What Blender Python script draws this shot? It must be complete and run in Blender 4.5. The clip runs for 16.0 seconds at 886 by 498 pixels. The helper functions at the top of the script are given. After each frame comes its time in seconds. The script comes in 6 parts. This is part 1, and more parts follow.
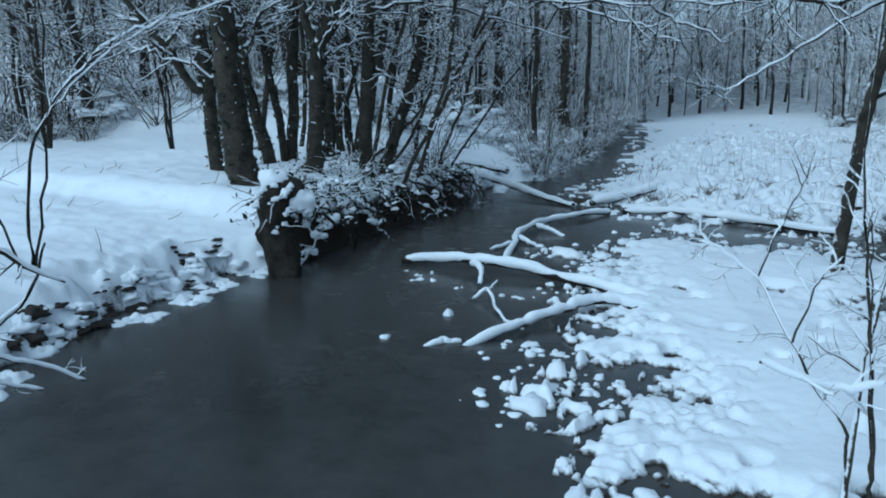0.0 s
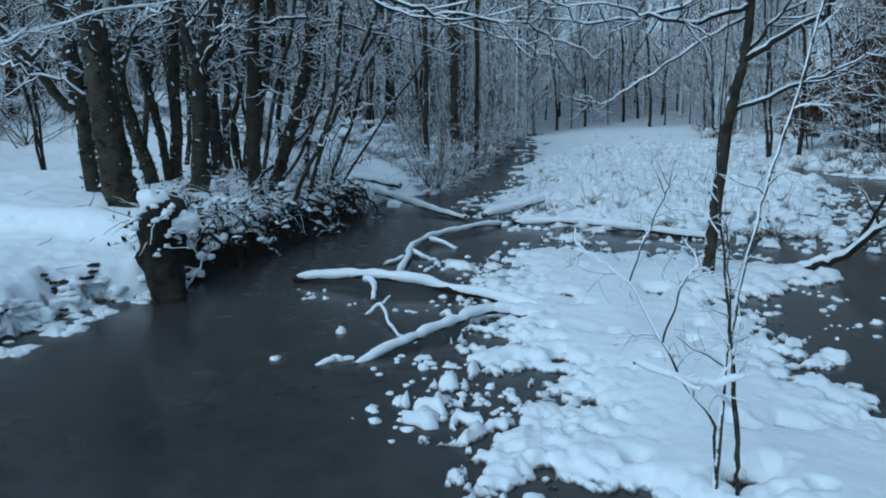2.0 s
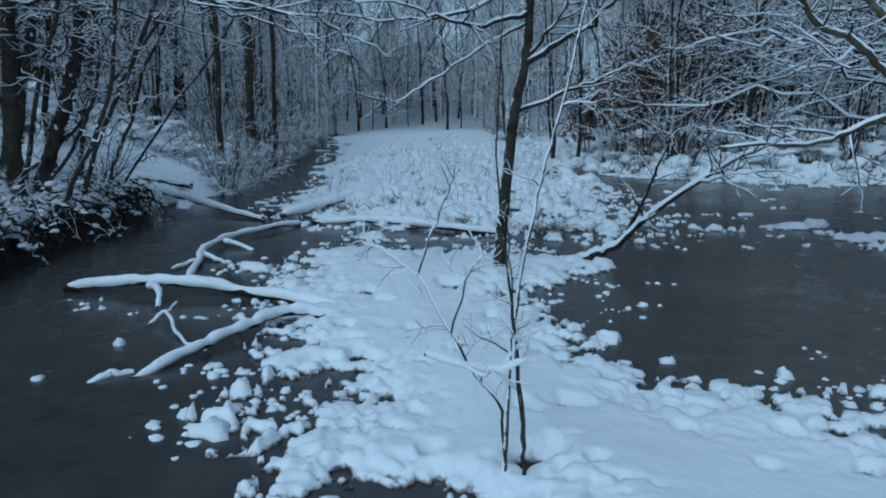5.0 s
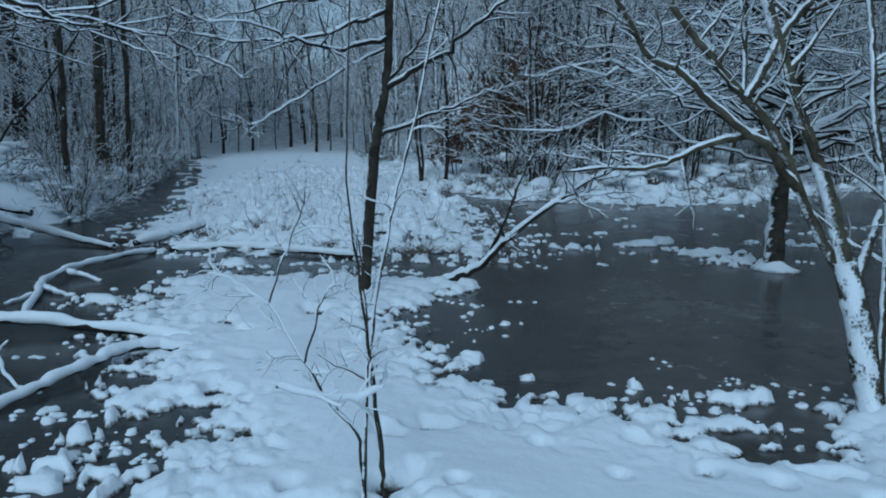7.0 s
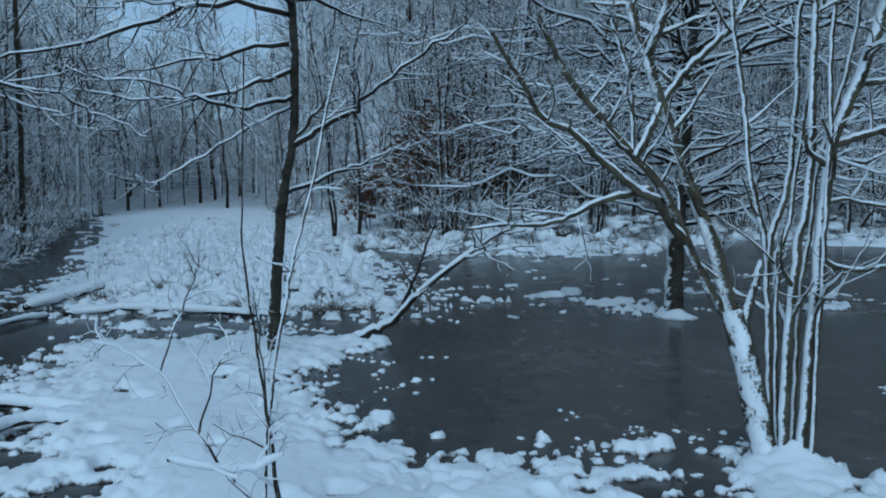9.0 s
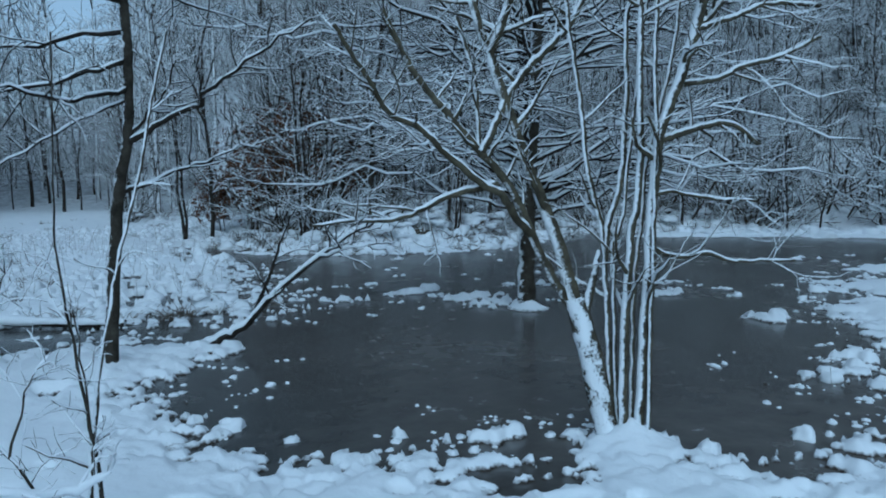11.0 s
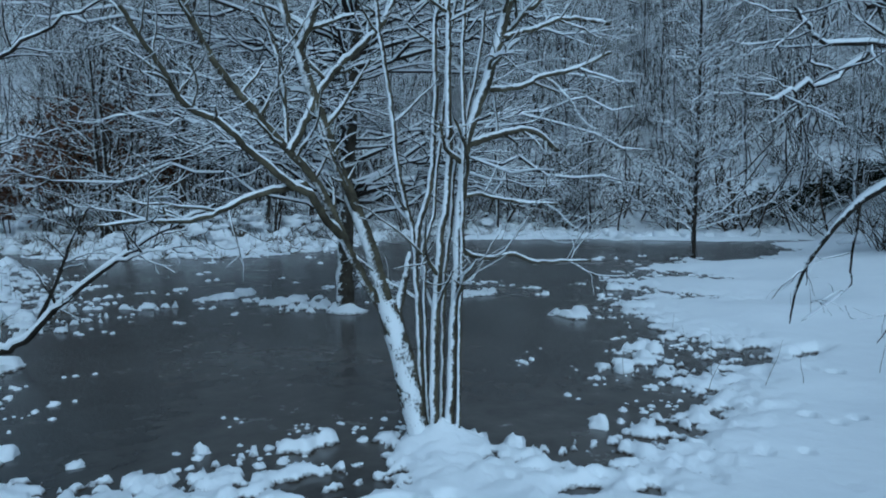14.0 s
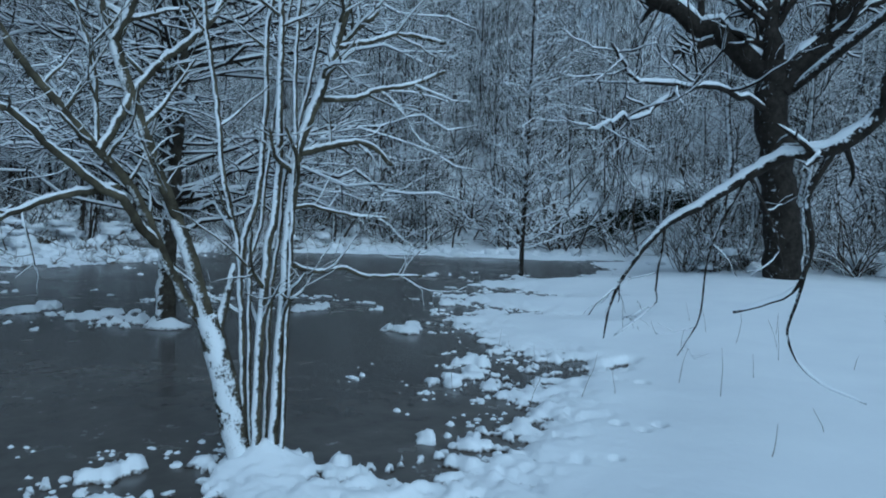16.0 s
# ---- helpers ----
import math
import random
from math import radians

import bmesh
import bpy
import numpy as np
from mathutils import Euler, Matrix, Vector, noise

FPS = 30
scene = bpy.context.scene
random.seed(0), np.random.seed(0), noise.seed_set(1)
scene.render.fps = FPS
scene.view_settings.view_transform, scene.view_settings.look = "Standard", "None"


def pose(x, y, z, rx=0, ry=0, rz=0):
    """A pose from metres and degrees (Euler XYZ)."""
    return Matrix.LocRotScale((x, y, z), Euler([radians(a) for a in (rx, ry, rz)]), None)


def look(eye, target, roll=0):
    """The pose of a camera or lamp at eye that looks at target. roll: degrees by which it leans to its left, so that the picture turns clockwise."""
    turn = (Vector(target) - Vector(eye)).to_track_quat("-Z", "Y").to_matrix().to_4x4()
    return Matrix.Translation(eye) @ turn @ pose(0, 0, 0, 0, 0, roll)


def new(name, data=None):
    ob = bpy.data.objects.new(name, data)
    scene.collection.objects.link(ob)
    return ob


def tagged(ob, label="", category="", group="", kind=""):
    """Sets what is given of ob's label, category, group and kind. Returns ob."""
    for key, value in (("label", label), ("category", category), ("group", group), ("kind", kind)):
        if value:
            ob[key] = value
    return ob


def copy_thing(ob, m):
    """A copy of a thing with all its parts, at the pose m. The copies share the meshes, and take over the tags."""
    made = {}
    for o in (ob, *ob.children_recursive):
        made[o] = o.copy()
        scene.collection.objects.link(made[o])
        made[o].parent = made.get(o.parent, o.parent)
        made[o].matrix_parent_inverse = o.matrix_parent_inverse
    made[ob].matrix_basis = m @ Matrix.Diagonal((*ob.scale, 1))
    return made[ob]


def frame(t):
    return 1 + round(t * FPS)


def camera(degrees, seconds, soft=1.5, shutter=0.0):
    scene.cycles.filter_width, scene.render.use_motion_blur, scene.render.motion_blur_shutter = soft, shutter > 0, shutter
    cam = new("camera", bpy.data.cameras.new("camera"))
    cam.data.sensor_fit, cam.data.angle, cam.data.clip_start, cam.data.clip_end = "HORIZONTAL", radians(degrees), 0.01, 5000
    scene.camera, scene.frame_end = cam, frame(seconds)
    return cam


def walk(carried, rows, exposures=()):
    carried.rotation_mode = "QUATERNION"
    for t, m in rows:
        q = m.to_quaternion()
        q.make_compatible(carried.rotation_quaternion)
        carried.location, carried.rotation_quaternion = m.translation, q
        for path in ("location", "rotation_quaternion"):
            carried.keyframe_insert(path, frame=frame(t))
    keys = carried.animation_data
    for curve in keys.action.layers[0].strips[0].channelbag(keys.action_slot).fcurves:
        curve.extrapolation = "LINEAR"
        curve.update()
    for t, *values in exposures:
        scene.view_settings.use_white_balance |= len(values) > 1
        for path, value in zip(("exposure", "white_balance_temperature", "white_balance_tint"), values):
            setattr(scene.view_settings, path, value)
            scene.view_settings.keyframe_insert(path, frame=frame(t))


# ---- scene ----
cam = camera(63.8, 16.0, 1.9)
PATH = [
    (0, (0.375, 0.96, 1.992), (-0.596, 2.658, 1.573), -0.7),
    (0.5, (0.398, 0.952, 1.998), (-0.546, 2.672, 1.608), -0.7),
    (1, (0.407, 0.957, 2.005), (-0.466, 2.717, 1.634), -0.7),
    (1.5, (0.439, 0.971, 2.0), (-0.343, 2.776, 1.637), -1.1),
    (2, (0.451, 0.996, 1.993), (-0.269, 2.822, 1.61), -1.1),
    (2.5, (0.46, 1.011, 1.985), (-0.189, 2.861, 1.591), -0.9),
    (3, (0.472, 1.036, 1.975), (-0.096, 2.912, 1.576), -0.7),
    (3.5, (0.485, 1.066, 1.966), (0.008, 2.967, 1.568), -0.4),
    (4, (0.487, 1.067, 1.956), (0.083, 2.986, 1.563), 0.5),
    (4.5, (0.507, 1.07, 1.954), (0.181, 3.006, 1.568), 0.3),
    (5, (0.517, 1.104, 1.942), (0.321, 3.057, 1.559), 0.3),
    (5.2, (0.519, 1.118, 1.944), (0.376, 3.075, 1.561), 0.5),
    (7.5, (0.643, 1.146, 1.955), (0.851, 3.117, 1.685), 0.5),
    (8.1, (0.663, 1.123, 1.99), (0.933, 3.093, 1.783), 0.3),
    (10.5, (0.774, 1.146, 1.962), (1.43, 3.029, 1.814), 0.0),
    (11, (0.802, 1.154, 1.957), (1.557, 2.998, 1.787), -0.3),
    (11.5, (0.825, 1.165, 1.946), (1.652, 2.976, 1.75), -0.4),
    (12, (0.854, 1.186, 1.943), (1.777, 2.949, 1.741), -0.2),
    (12.5, (0.886, 1.196, 1.937), (1.905, 2.906, 1.744), 0.2),
    (13, (0.909, 1.188, 1.941), (1.996, 2.857, 1.757), 0.2),
    (13.5, (0.927, 1.189, 1.944), (2.059, 2.829, 1.769), 0.4),
    (14, (0.946, 1.19, 1.944), (2.126, 2.796, 1.783), 0.6),
    (14.5, (0.975, 1.193, 1.934), (2.23, 2.742, 1.787), 1.4),
    (15, (1.006, 1.221, 1.924), (2.351, 2.695, 1.79), 2.3),
    (15.5, (1.031, 1.227, 1.919), (2.47, 2.611, 1.8), 2.5),
    (16, (1.039, 1.219, 1.933), (2.553, 2.521, 1.827), 2.8),
]
walk(cam, [(t, look(eye, target, roll)) for t, eye, target, roll in PATH], [(0, 0.18, 4680, -8), (2.5, -0.10, 4620, -8), (5.2, -0.30, 4560, -8), (8.1, -0.34, 4540, -8), (11, -0.27, 4520, -8), (16, -0.26, 4560, -8)])

# ---- light ----
world = bpy.data.worlds.new("winter_sky")
scene.world = world
world.use_nodes = True
wn = world.node_tree
wn.nodes.clear()
w_out = wn.nodes.new("ShaderNodeOutputWorld")
w_bg = wn.nodes.new("ShaderNodeBackground")
w_sky = wn.nodes.new("ShaderNodeTexSky")
w_sky.sky_type = "NISHITA"
w_sky.sun_disc = False
w_sky.sun_elevation = radians(38)
w_sky.sun_rotation = radians(200)
w_sky.air_density = 1.0
w_sky.dust_density = 2.5
w_sky.ozone_density = 1.2
w_bg.inputs["Strength"].default_value = 0.12
w_cloud = wn.nodes.new("ShaderNodeHueSaturation")  # a thin even cloud layer greys the blue
w_cloud.inputs["Saturation"].default_value = 0.4
wn.links.new(w_sky.outputs["Color"], w_cloud.inputs["Color"])
wn.links.new(w_cloud.outputs["Color"], w_bg.inputs["Color"])
wn.links.new(w_bg.outputs["Background"], w_out.inputs["Surface"])

sun_data = bpy.data.lights.new("sun", "SUN")
sun_data.energy = 0.5
sun_data.angle = radians(60)
sun_data.color = (1.0, 0.97, 0.93)
sun = new("sun", sun_data)
sun.matrix_world = look((0, 0, 60), (6, 18, 0))

# ---- small tools ----
UP = np.array([0.0, 0.0, 1.0])


def rng_of(seed):
    return np.random.default_rng(seed)


def hashed(ix, iy, k):
    """A number in 0..1 for each whole pair."""
    v = np.sin(ix * 127.1 + iy * 311.7 + k * 74.7) * 43758.5453
    return v - np.floor(v)


def vnoise(x, y, k=0):
    """Smooth noise in -1..1 over the plan."""
    ix, iy = np.floor(x), np.floor(y)
    fx, fy = x - ix, y - iy
    fx, fy = fx * fx * (3 - 2 * fx), fy * fy * (3 - 2 * fy)
    a, b = hashed(ix, iy, k), hashed(ix + 1, iy, k)
    c, d = hashed(ix, iy + 1, k), hashed(ix + 1, iy + 1, k)
    return 2 * ((a * (1 - fx) + b * fx) * (1 - fy) + (c * (1 - fx) + d * fx) * fy) - 1


def mounds(x, y, size, k, fill=0.7):
    """Rounded heaps about size apart, 0..1 high."""
    gx, gy = x / size, y / size
    ix, iy = np.floor(gx), np.floor(gy)
    best = np.zeros_like(gx)
    for ox in (-1, 0, 1):
        for oy in (-1, 0, 1):
            cx, cy = ix + ox, iy + oy
            px, py = cx + hashed(cx, cy, k), cy + hashed(cx, cy, k + 3)
            r = 0.35 + 0.45 * hashed(cx, cy, k + 7)
            here = (hashed(cx, cy, k + 11) < fill) * (0.5 + 0.5 * hashed(cx, cy, k + 13))
            d2 = ((gx - px) ** 2 + (gy - py) ** 2) / (r * r)
            best = np.maximum(best, here * np.sqrt(np.clip(1 - d2, 0, 1)))
    return best


def smooth(v, a, b):
    u = np.clip((v - a) / (b - a), 0, 1)
    return u * u * (3 - 2 * u)


def inside_by(poly, x, y):
    """Distance to a polygon's outline, positive inside it."""
    poly = np.array(poly, float)
    d2, odd = np.full(x.shape, 1e12), np.zeros(x.shape, bool)
    for (ax, ay), (bx, by) in zip(poly, np.roll(poly, -1, 0)):
        ex, ey = bx - ax, by - ay
        u = np.clip(((x - ax) * ex + (y - ay) * ey) / (ex * ex + ey * ey), 0, 1)
        d2 = np.minimum(d2, (x - ax - u * ex) ** 2 + (y - ay - u * ey) ** 2)
        if ay != by:
            odd ^= ((ay > y) != (by > y)) & (x < ax + (y - ay) * ex / ey)
    return np.where(odd, 1, -1) * np.sqrt(d2)


def mesh_of(name, verts, faces, material, shade=True):
    """A mesh from arrays of vertices and of faces with 3 or 4 corners."""
    me = bpy.data.meshes.new(name)
    verts, faces = np.asarray(verts, np.float32), np.asarray(faces, np.int32)
    n = faces.shape[1]
    me.vertices.add(len(verts))
    me.vertices.foreach_set("co", verts.ravel())
    me.loops.add(faces.size)
    me.loops.foreach_set("vertex_index", faces.ravel())
    me.polygons.add(len(faces))
    me.polygons.foreach_set("loop_start", np.arange(0, faces.size, n, dtype=np.int32))
    me.polygons.foreach_set("use_smooth", np.full(len(faces), shade))
    me.update(calc_edges=True)
    me.materials.append(material)
    return me


def part(name, data, parent, label=""):
    """One mesh as a part of a thing."""
    ob = new(name, data)
    ob.parent = parent
    return tagged(ob, label)


def thing(name, place, label, category, group="", kind=""):
    ob = new(name)
    ob.empty_display_size = 0.1
    ob.location = place
    return tagged(ob, label, category, group, kind)


def curve_through(points, n):
    """n points on a smooth line through the given ones."""
    p = np.array(points, float)
    p = np.vstack([2 * p[0] - p[1], p, 2 * p[-1] - p[-2]])
    out = []
    for u in np.linspace(0, len(points) - 1 - 1e-6, n):
        i = int(u)
        t = u - i
        a, b, c, d = p[i : i + 4]
        out.append(0.5 * (2 * b + (c - a) * t + (2 * a - 5 * b + 4 * c - d) * t * t + (3 * b - a - 3 * c + d) * t**3))
    return np.array(out)


def tube(line, radii, sides):
    """Rings and faces of a tapering tube along a line."""
    line, radii = np.asarray(line, float), np.asarray(radii, float)
    tang = np.gradient(line, axis=0)
    tang /= np.linalg.norm(tang, axis=1, keepdims=True) + 1e-9
    whole = line[-1] - line[0]
    ref = np.array([1.0, 0.3, 0.0]) if abs(whole[2]) > 0.8 * np.linalg.norm(whole) else UP
    u = np.cross(tang, ref)
    u /= np.linalg.norm(u, axis=1, keepdims=True) + 1e-9
    w = np.cross(u, tang)
    a = np.arange(sides) * 2 * np.pi / sides + np.pi / 2
    ring = line[:, None] + radii[:, None, None] * (np.cos(a)[None, :, None] * u[:, None] + np.sin(a)[None, :, None] * w[:, None])
    n = len(line)
    i, j = np.meshgrid(np.arange(n - 1), np.arange(sides), indexing="ij")
    k = (j + 1) % sides
    faces = np.stack([i * sides + j, i * sides + k, (i + 1) * sides + k, (i + 1) * sides + j], -1).reshape(-1, 4)
    return ring.reshape(-1, 3), faces


def joined(tubes):
    verts, faces, base = [], [], 0
    for v, f in tubes:
        verts.append(v)
        faces.append(f + base)
        base += len(v)
    return np.vstack(verts), np.vstack(faces)


def snow_on(line, radii, depth, rng, sides=5, fat=0.82, up=0.75):
    """A ridge of snow lying along the upper side of a limb; thin where it is steep, with gaps."""
    line, radii = np.asarray(line, float), np.asarray(radii, float)
    if fat > 1:
        u = np.linspace(0, len(line) - 1, 4 * len(line))
        line = np.stack([np.interp(u, np.arange(len(line)), line[:, k]) for k in range(3)], 1)
        radii = np.interp(u, np.arange(len(radii)), radii) * (1 + 0.06 * np.convolve(rng.standard_normal(len(u) + 10), np.hanning(13)[1:-1] * 1.0, "valid"))
    tang = np.gradient(line, axis=0)
    tang /= np.linalg.norm(tang, axis=1, keepdims=True) + 1e-9
    flat = np.sqrt(np.clip(1 - tang[:, 2] ** 2, 0, 1))
    load = np.clip(flat * 1.9 - 0.5, 0, 1) * (0.95 + (0.03 if fat > 1 else 0.07) * rng.standard_normal(len(line)).clip(-2, 1.5))
    thick = (radii * fat + depth * 0.5) * np.clip(load, 0.0, 1.2)
    thick[0] *= 0.4
    thick[-1] *= 0.3 if fat <= 1 else 0.8
    if fat > 1:
        u = np.linspace(0, 1, len(line))
        thick = thick * np.sqrt(np.clip(u / 0.06, 0.15, 1))
    lift = UP - tang * tang[:, 2:3]
    lift /= np.linalg.norm(lift, axis=1, keepdims=True) + 1e-9
    return tube(line + lift * (radii * up * np.clip(load, 0.2, 1))[:, None], np.maximum(thick, radii * 0.2), sides)


def wander(start, way, length, n, rng, wave=0.12, lift=0.0):
    """A crooked line from start; lift bends it up or down on its way."""
    pts, p, d = [np.array(start, float)], np.array(start, float), np.array(way, float) / np.linalg.norm(way)
    for _ in range(n - 1):
        d = d + rng.standard_normal(3) * wave + UP * lift / n
        d /= np.linalg.norm(d)
        p = p + d * length / (n - 1)
        pts.append(p)
    return np.array(pts)


def sprout(line, radii, count, rng, long, first=0.25, spread=0.9, n=5, thin=0.55, lift=0.25, flat=0.0, least=0.003, wave=0.14):
    """Side branches of a limb: a list of lines and radii."""
    out = []
    whole = np.linalg.norm(np.diff(line, axis=0), axis=1).sum()
    for s in rng.uniform(first, 1.0, count):
        f = s * (len(line) - 1)
        i = min(int(f), len(line) - 2)
        at = line[i] + (line[i + 1] - line[i]) * (f - i)
        r = radii[i] + (radii[i + 1] - radii[i]) * (f - i)
        tang = line[i + 1] - line[i]
        tang /= np.linalg.norm(tang) + 1e-9
        side = rng.standard_normal(3)
        side -= tang * (side @ tang)
        side[2] *= 1 - flat
        side /= np.linalg.norm(side) + 1e-9
        way = tang * (1 - 0.5 * spread) + side * spread + UP * 0.1
        reach = long * rng.uniform(0.5, 1.15) * (1.1 - 0.5 * s)
        r0 = max(min(r * thin, r), least)
        out.append((wander(at, way, reach, n, rng, wave, lift), np.linspace(r0, max(r0 * 0.4, least * 0.6), n)))
    return out


def heap_mesh(at, r, flat, rng, rings=6, sides=12, rough=1.0):
    """A rounded, uneven clump."""
    a = np.arange(sides) * 2 * np.pi / sides
    e = np.linspace(-0.5, np.pi / 2 - 0.12, rings)
    ring = np.stack([np.cos(e)[:, None] * np.cos(a), np.cos(e)[:, None] * np.sin(a), np.repeat(np.sin(e)[:, None], sides, 1) * flat], -1)
    off = Vector(rng.uniform(0, 50, 3))
    ring = ring.reshape(-1, 3)
    for i in range(len(ring)):
        q = Vector(ring[i])
        ring[i] *= 1 + rough * (0.6 * noise.noise(q * 1.7 + off) + 0.34 * noise.noise(q * 4 + off) + 0.12 * noise.noise(q * 8 + off))
    v = ring * r + np.array(at)
    i, j = np.meshgrid(np.arange(rings - 1), np.arange(sides), indexing="ij")
    k = (j + 1) % sides
    f = np.stack([i * sides + j, i * sides + k, (i + 1) * sides + k, (i + 1) * sides + j], -1).reshape(-1, 4)
    top = (rings - 1) * sides
    cap = np.array([[top, top + j, top + j + 1, top + j + 2] for j in range(1, sides - 2, 2)])
    return v, np.vstack([f, cap])




# ---- materials ----
def material(name):
    m = bpy.data.materials.new(name)
    m.use_nodes = True
    nt = m.node_tree
    return m, nt, nt.nodes["Principled BSDF"]


def node(nt, kind, **values):
    n = nt.nodes.new(kind)
    for key, value in values.items():
        n.inputs[key.replace("_", " ")].default_value = value
    return n


def ramp(nt, source, a, b, low, high):
    r = nt.nodes.new("ShaderNodeValToRGB")
    r.color_ramp.elements[0].position, r.color_ramp.elements[1].position = a, b
    r.color_ramp.elements[0].color, r.color_ramp.elements[1].color = (*low, 1), (*high, 1)
    nt.links.new(source, r.inputs["Fac"])
    return r.outputs["Color"]


def mixed(nt, fac, a, b):
    m = nt.nodes.new("ShaderNodeMix")
    m.data_type = "RGBA"
    nt.links.new(fac, m.inputs["Factor"])
    for value, slot in ((a, "A"), (b, "B")):
        socket = [s for s in m.inputs if s.name == slot and s.type == "RGBA"][0]
        if isinstance(value, tuple):
            socket.default_value = (*value, 1)
        else:
            nt.links.new(value, socket)
    return [s for s in m.outputs if s.type == "RGBA"][0]


def noise_of(nt, scale, detail=4.0, rough=0.55):
    pos = nt.nodes.new("ShaderNodeNewGeometry")
    tex = node(nt, "ShaderNodeTexNoise", Scale=scale, Detail=detail, Roughness=rough)
    nt.links.new(pos.outputs["Position"], tex.inputs["Vector"])
    return tex.outputs["Fac"]


def summed(nt, *pairs):
    """The weighted sum of sockets."""
    total = None
    for socket, weight in pairs:
        m = nt.nodes.new("ShaderNodeMath")
        m.operation = "MULTIPLY_ADD"
        nt.links.new(socket, m.inputs[0])
        m.inputs[1].default_value = weight
        if total is not None:
            nt.links.new(total, m.inputs[2])
        else:
            m.inputs[2].default_value = 0.0
        total = m.outputs[0]
    return total


def facing(nt, way):
    """How far the surface faces a fixed direction of the world, -1..1."""
    geo = nt.nodes.new("ShaderNodeNewGeometry")
    dot = nt.nodes.new("ShaderNodeVectorMath")
    dot.operation = "DOT_PRODUCT"
    nt.links.new(geo.outputs["Normal"], dot.inputs[0])
    dot.inputs[1].default_value = Vector(way).normalized()
    return dot.outputs["Value"]


def bumped(nt, bsdf, source, strength, distance):
    b = node(nt, "ShaderNodeBump", Strength=strength, Distance=distance)
    nt.links.new(source, b.inputs["Height"])
    nt.links.new(b.outputs["Normal"], bsdf.inputs["Normal"])


SNOW = (0.84, 0.86, 0.88)


def snow_material():
    m, nt, bsdf = material("snow")
    big, fine = noise_of(nt, 2.5), noise_of(nt, 60.0, 6.0)
    nt.links.new(ramp(nt, big, 0.3, 0.7, (0.78, 0.80, 0.83), SNOW), bsdf.inputs["Base Color"])
    bsdf.inputs["Roughness"].default_value = 0.75
    bsdf.inputs["Specular IOR Level"].default_value = 0.25
    bumped(nt, bsdf, summed(nt, (fine, 0.4), (noise_of(nt, 14.0), 1.0)), 0.5, 0.02)
    return m


def bark_material(name, dark, light, way, start, wide, grain=30.0, face=0.30, speck=0.95):
    """Bark with snow stuck to the sides that face the given way."""
    m, nt, bsdf = material(name)
    blotch = ramp(nt, noise_of(nt, 6.0, 5.0, 0.7), 0.35, 0.65, (0.35, 0.33, 0.30), (1.25, 1.25, 1.2))
    fine = mixed(nt, noise_of(nt, grain, 6.0, 0.65), dark, light)
    times = nt.nodes.new("ShaderNodeVectorMath")
    times.operation = "MULTIPLY"
    nt.links.new(blotch, times.inputs[0])
    nt.links.new(fine, times.inputs[1])
    bark = times.outputs["Vector"]
    mask = summed(nt, (facing(nt, way), face), (noise_of(nt, 10.0, 6.0, 0.7), speck), (noise_of(nt, 60.0, 3.0), 0.30))
    start = 0.625 + 0.714 * (start - 0.475)
    cover = ramp(nt, mask, start, start + wide, (0, 0, 0), (1, 1, 1))
    nt.links.new(mixed(nt, cover, bark, SNOW), bsdf.inputs["Base Color"])
    bsdf.inputs["Roughness"].default_value = 0.85
    bsdf.inputs["Specular IOR Level"].default_value = 0.2
    bumped(nt, bsdf, summed(nt, (noise_of(nt, grain * 1.5, 6.0), 1.0), (cover, 1.2)), 0.7, 0.015)
    return m


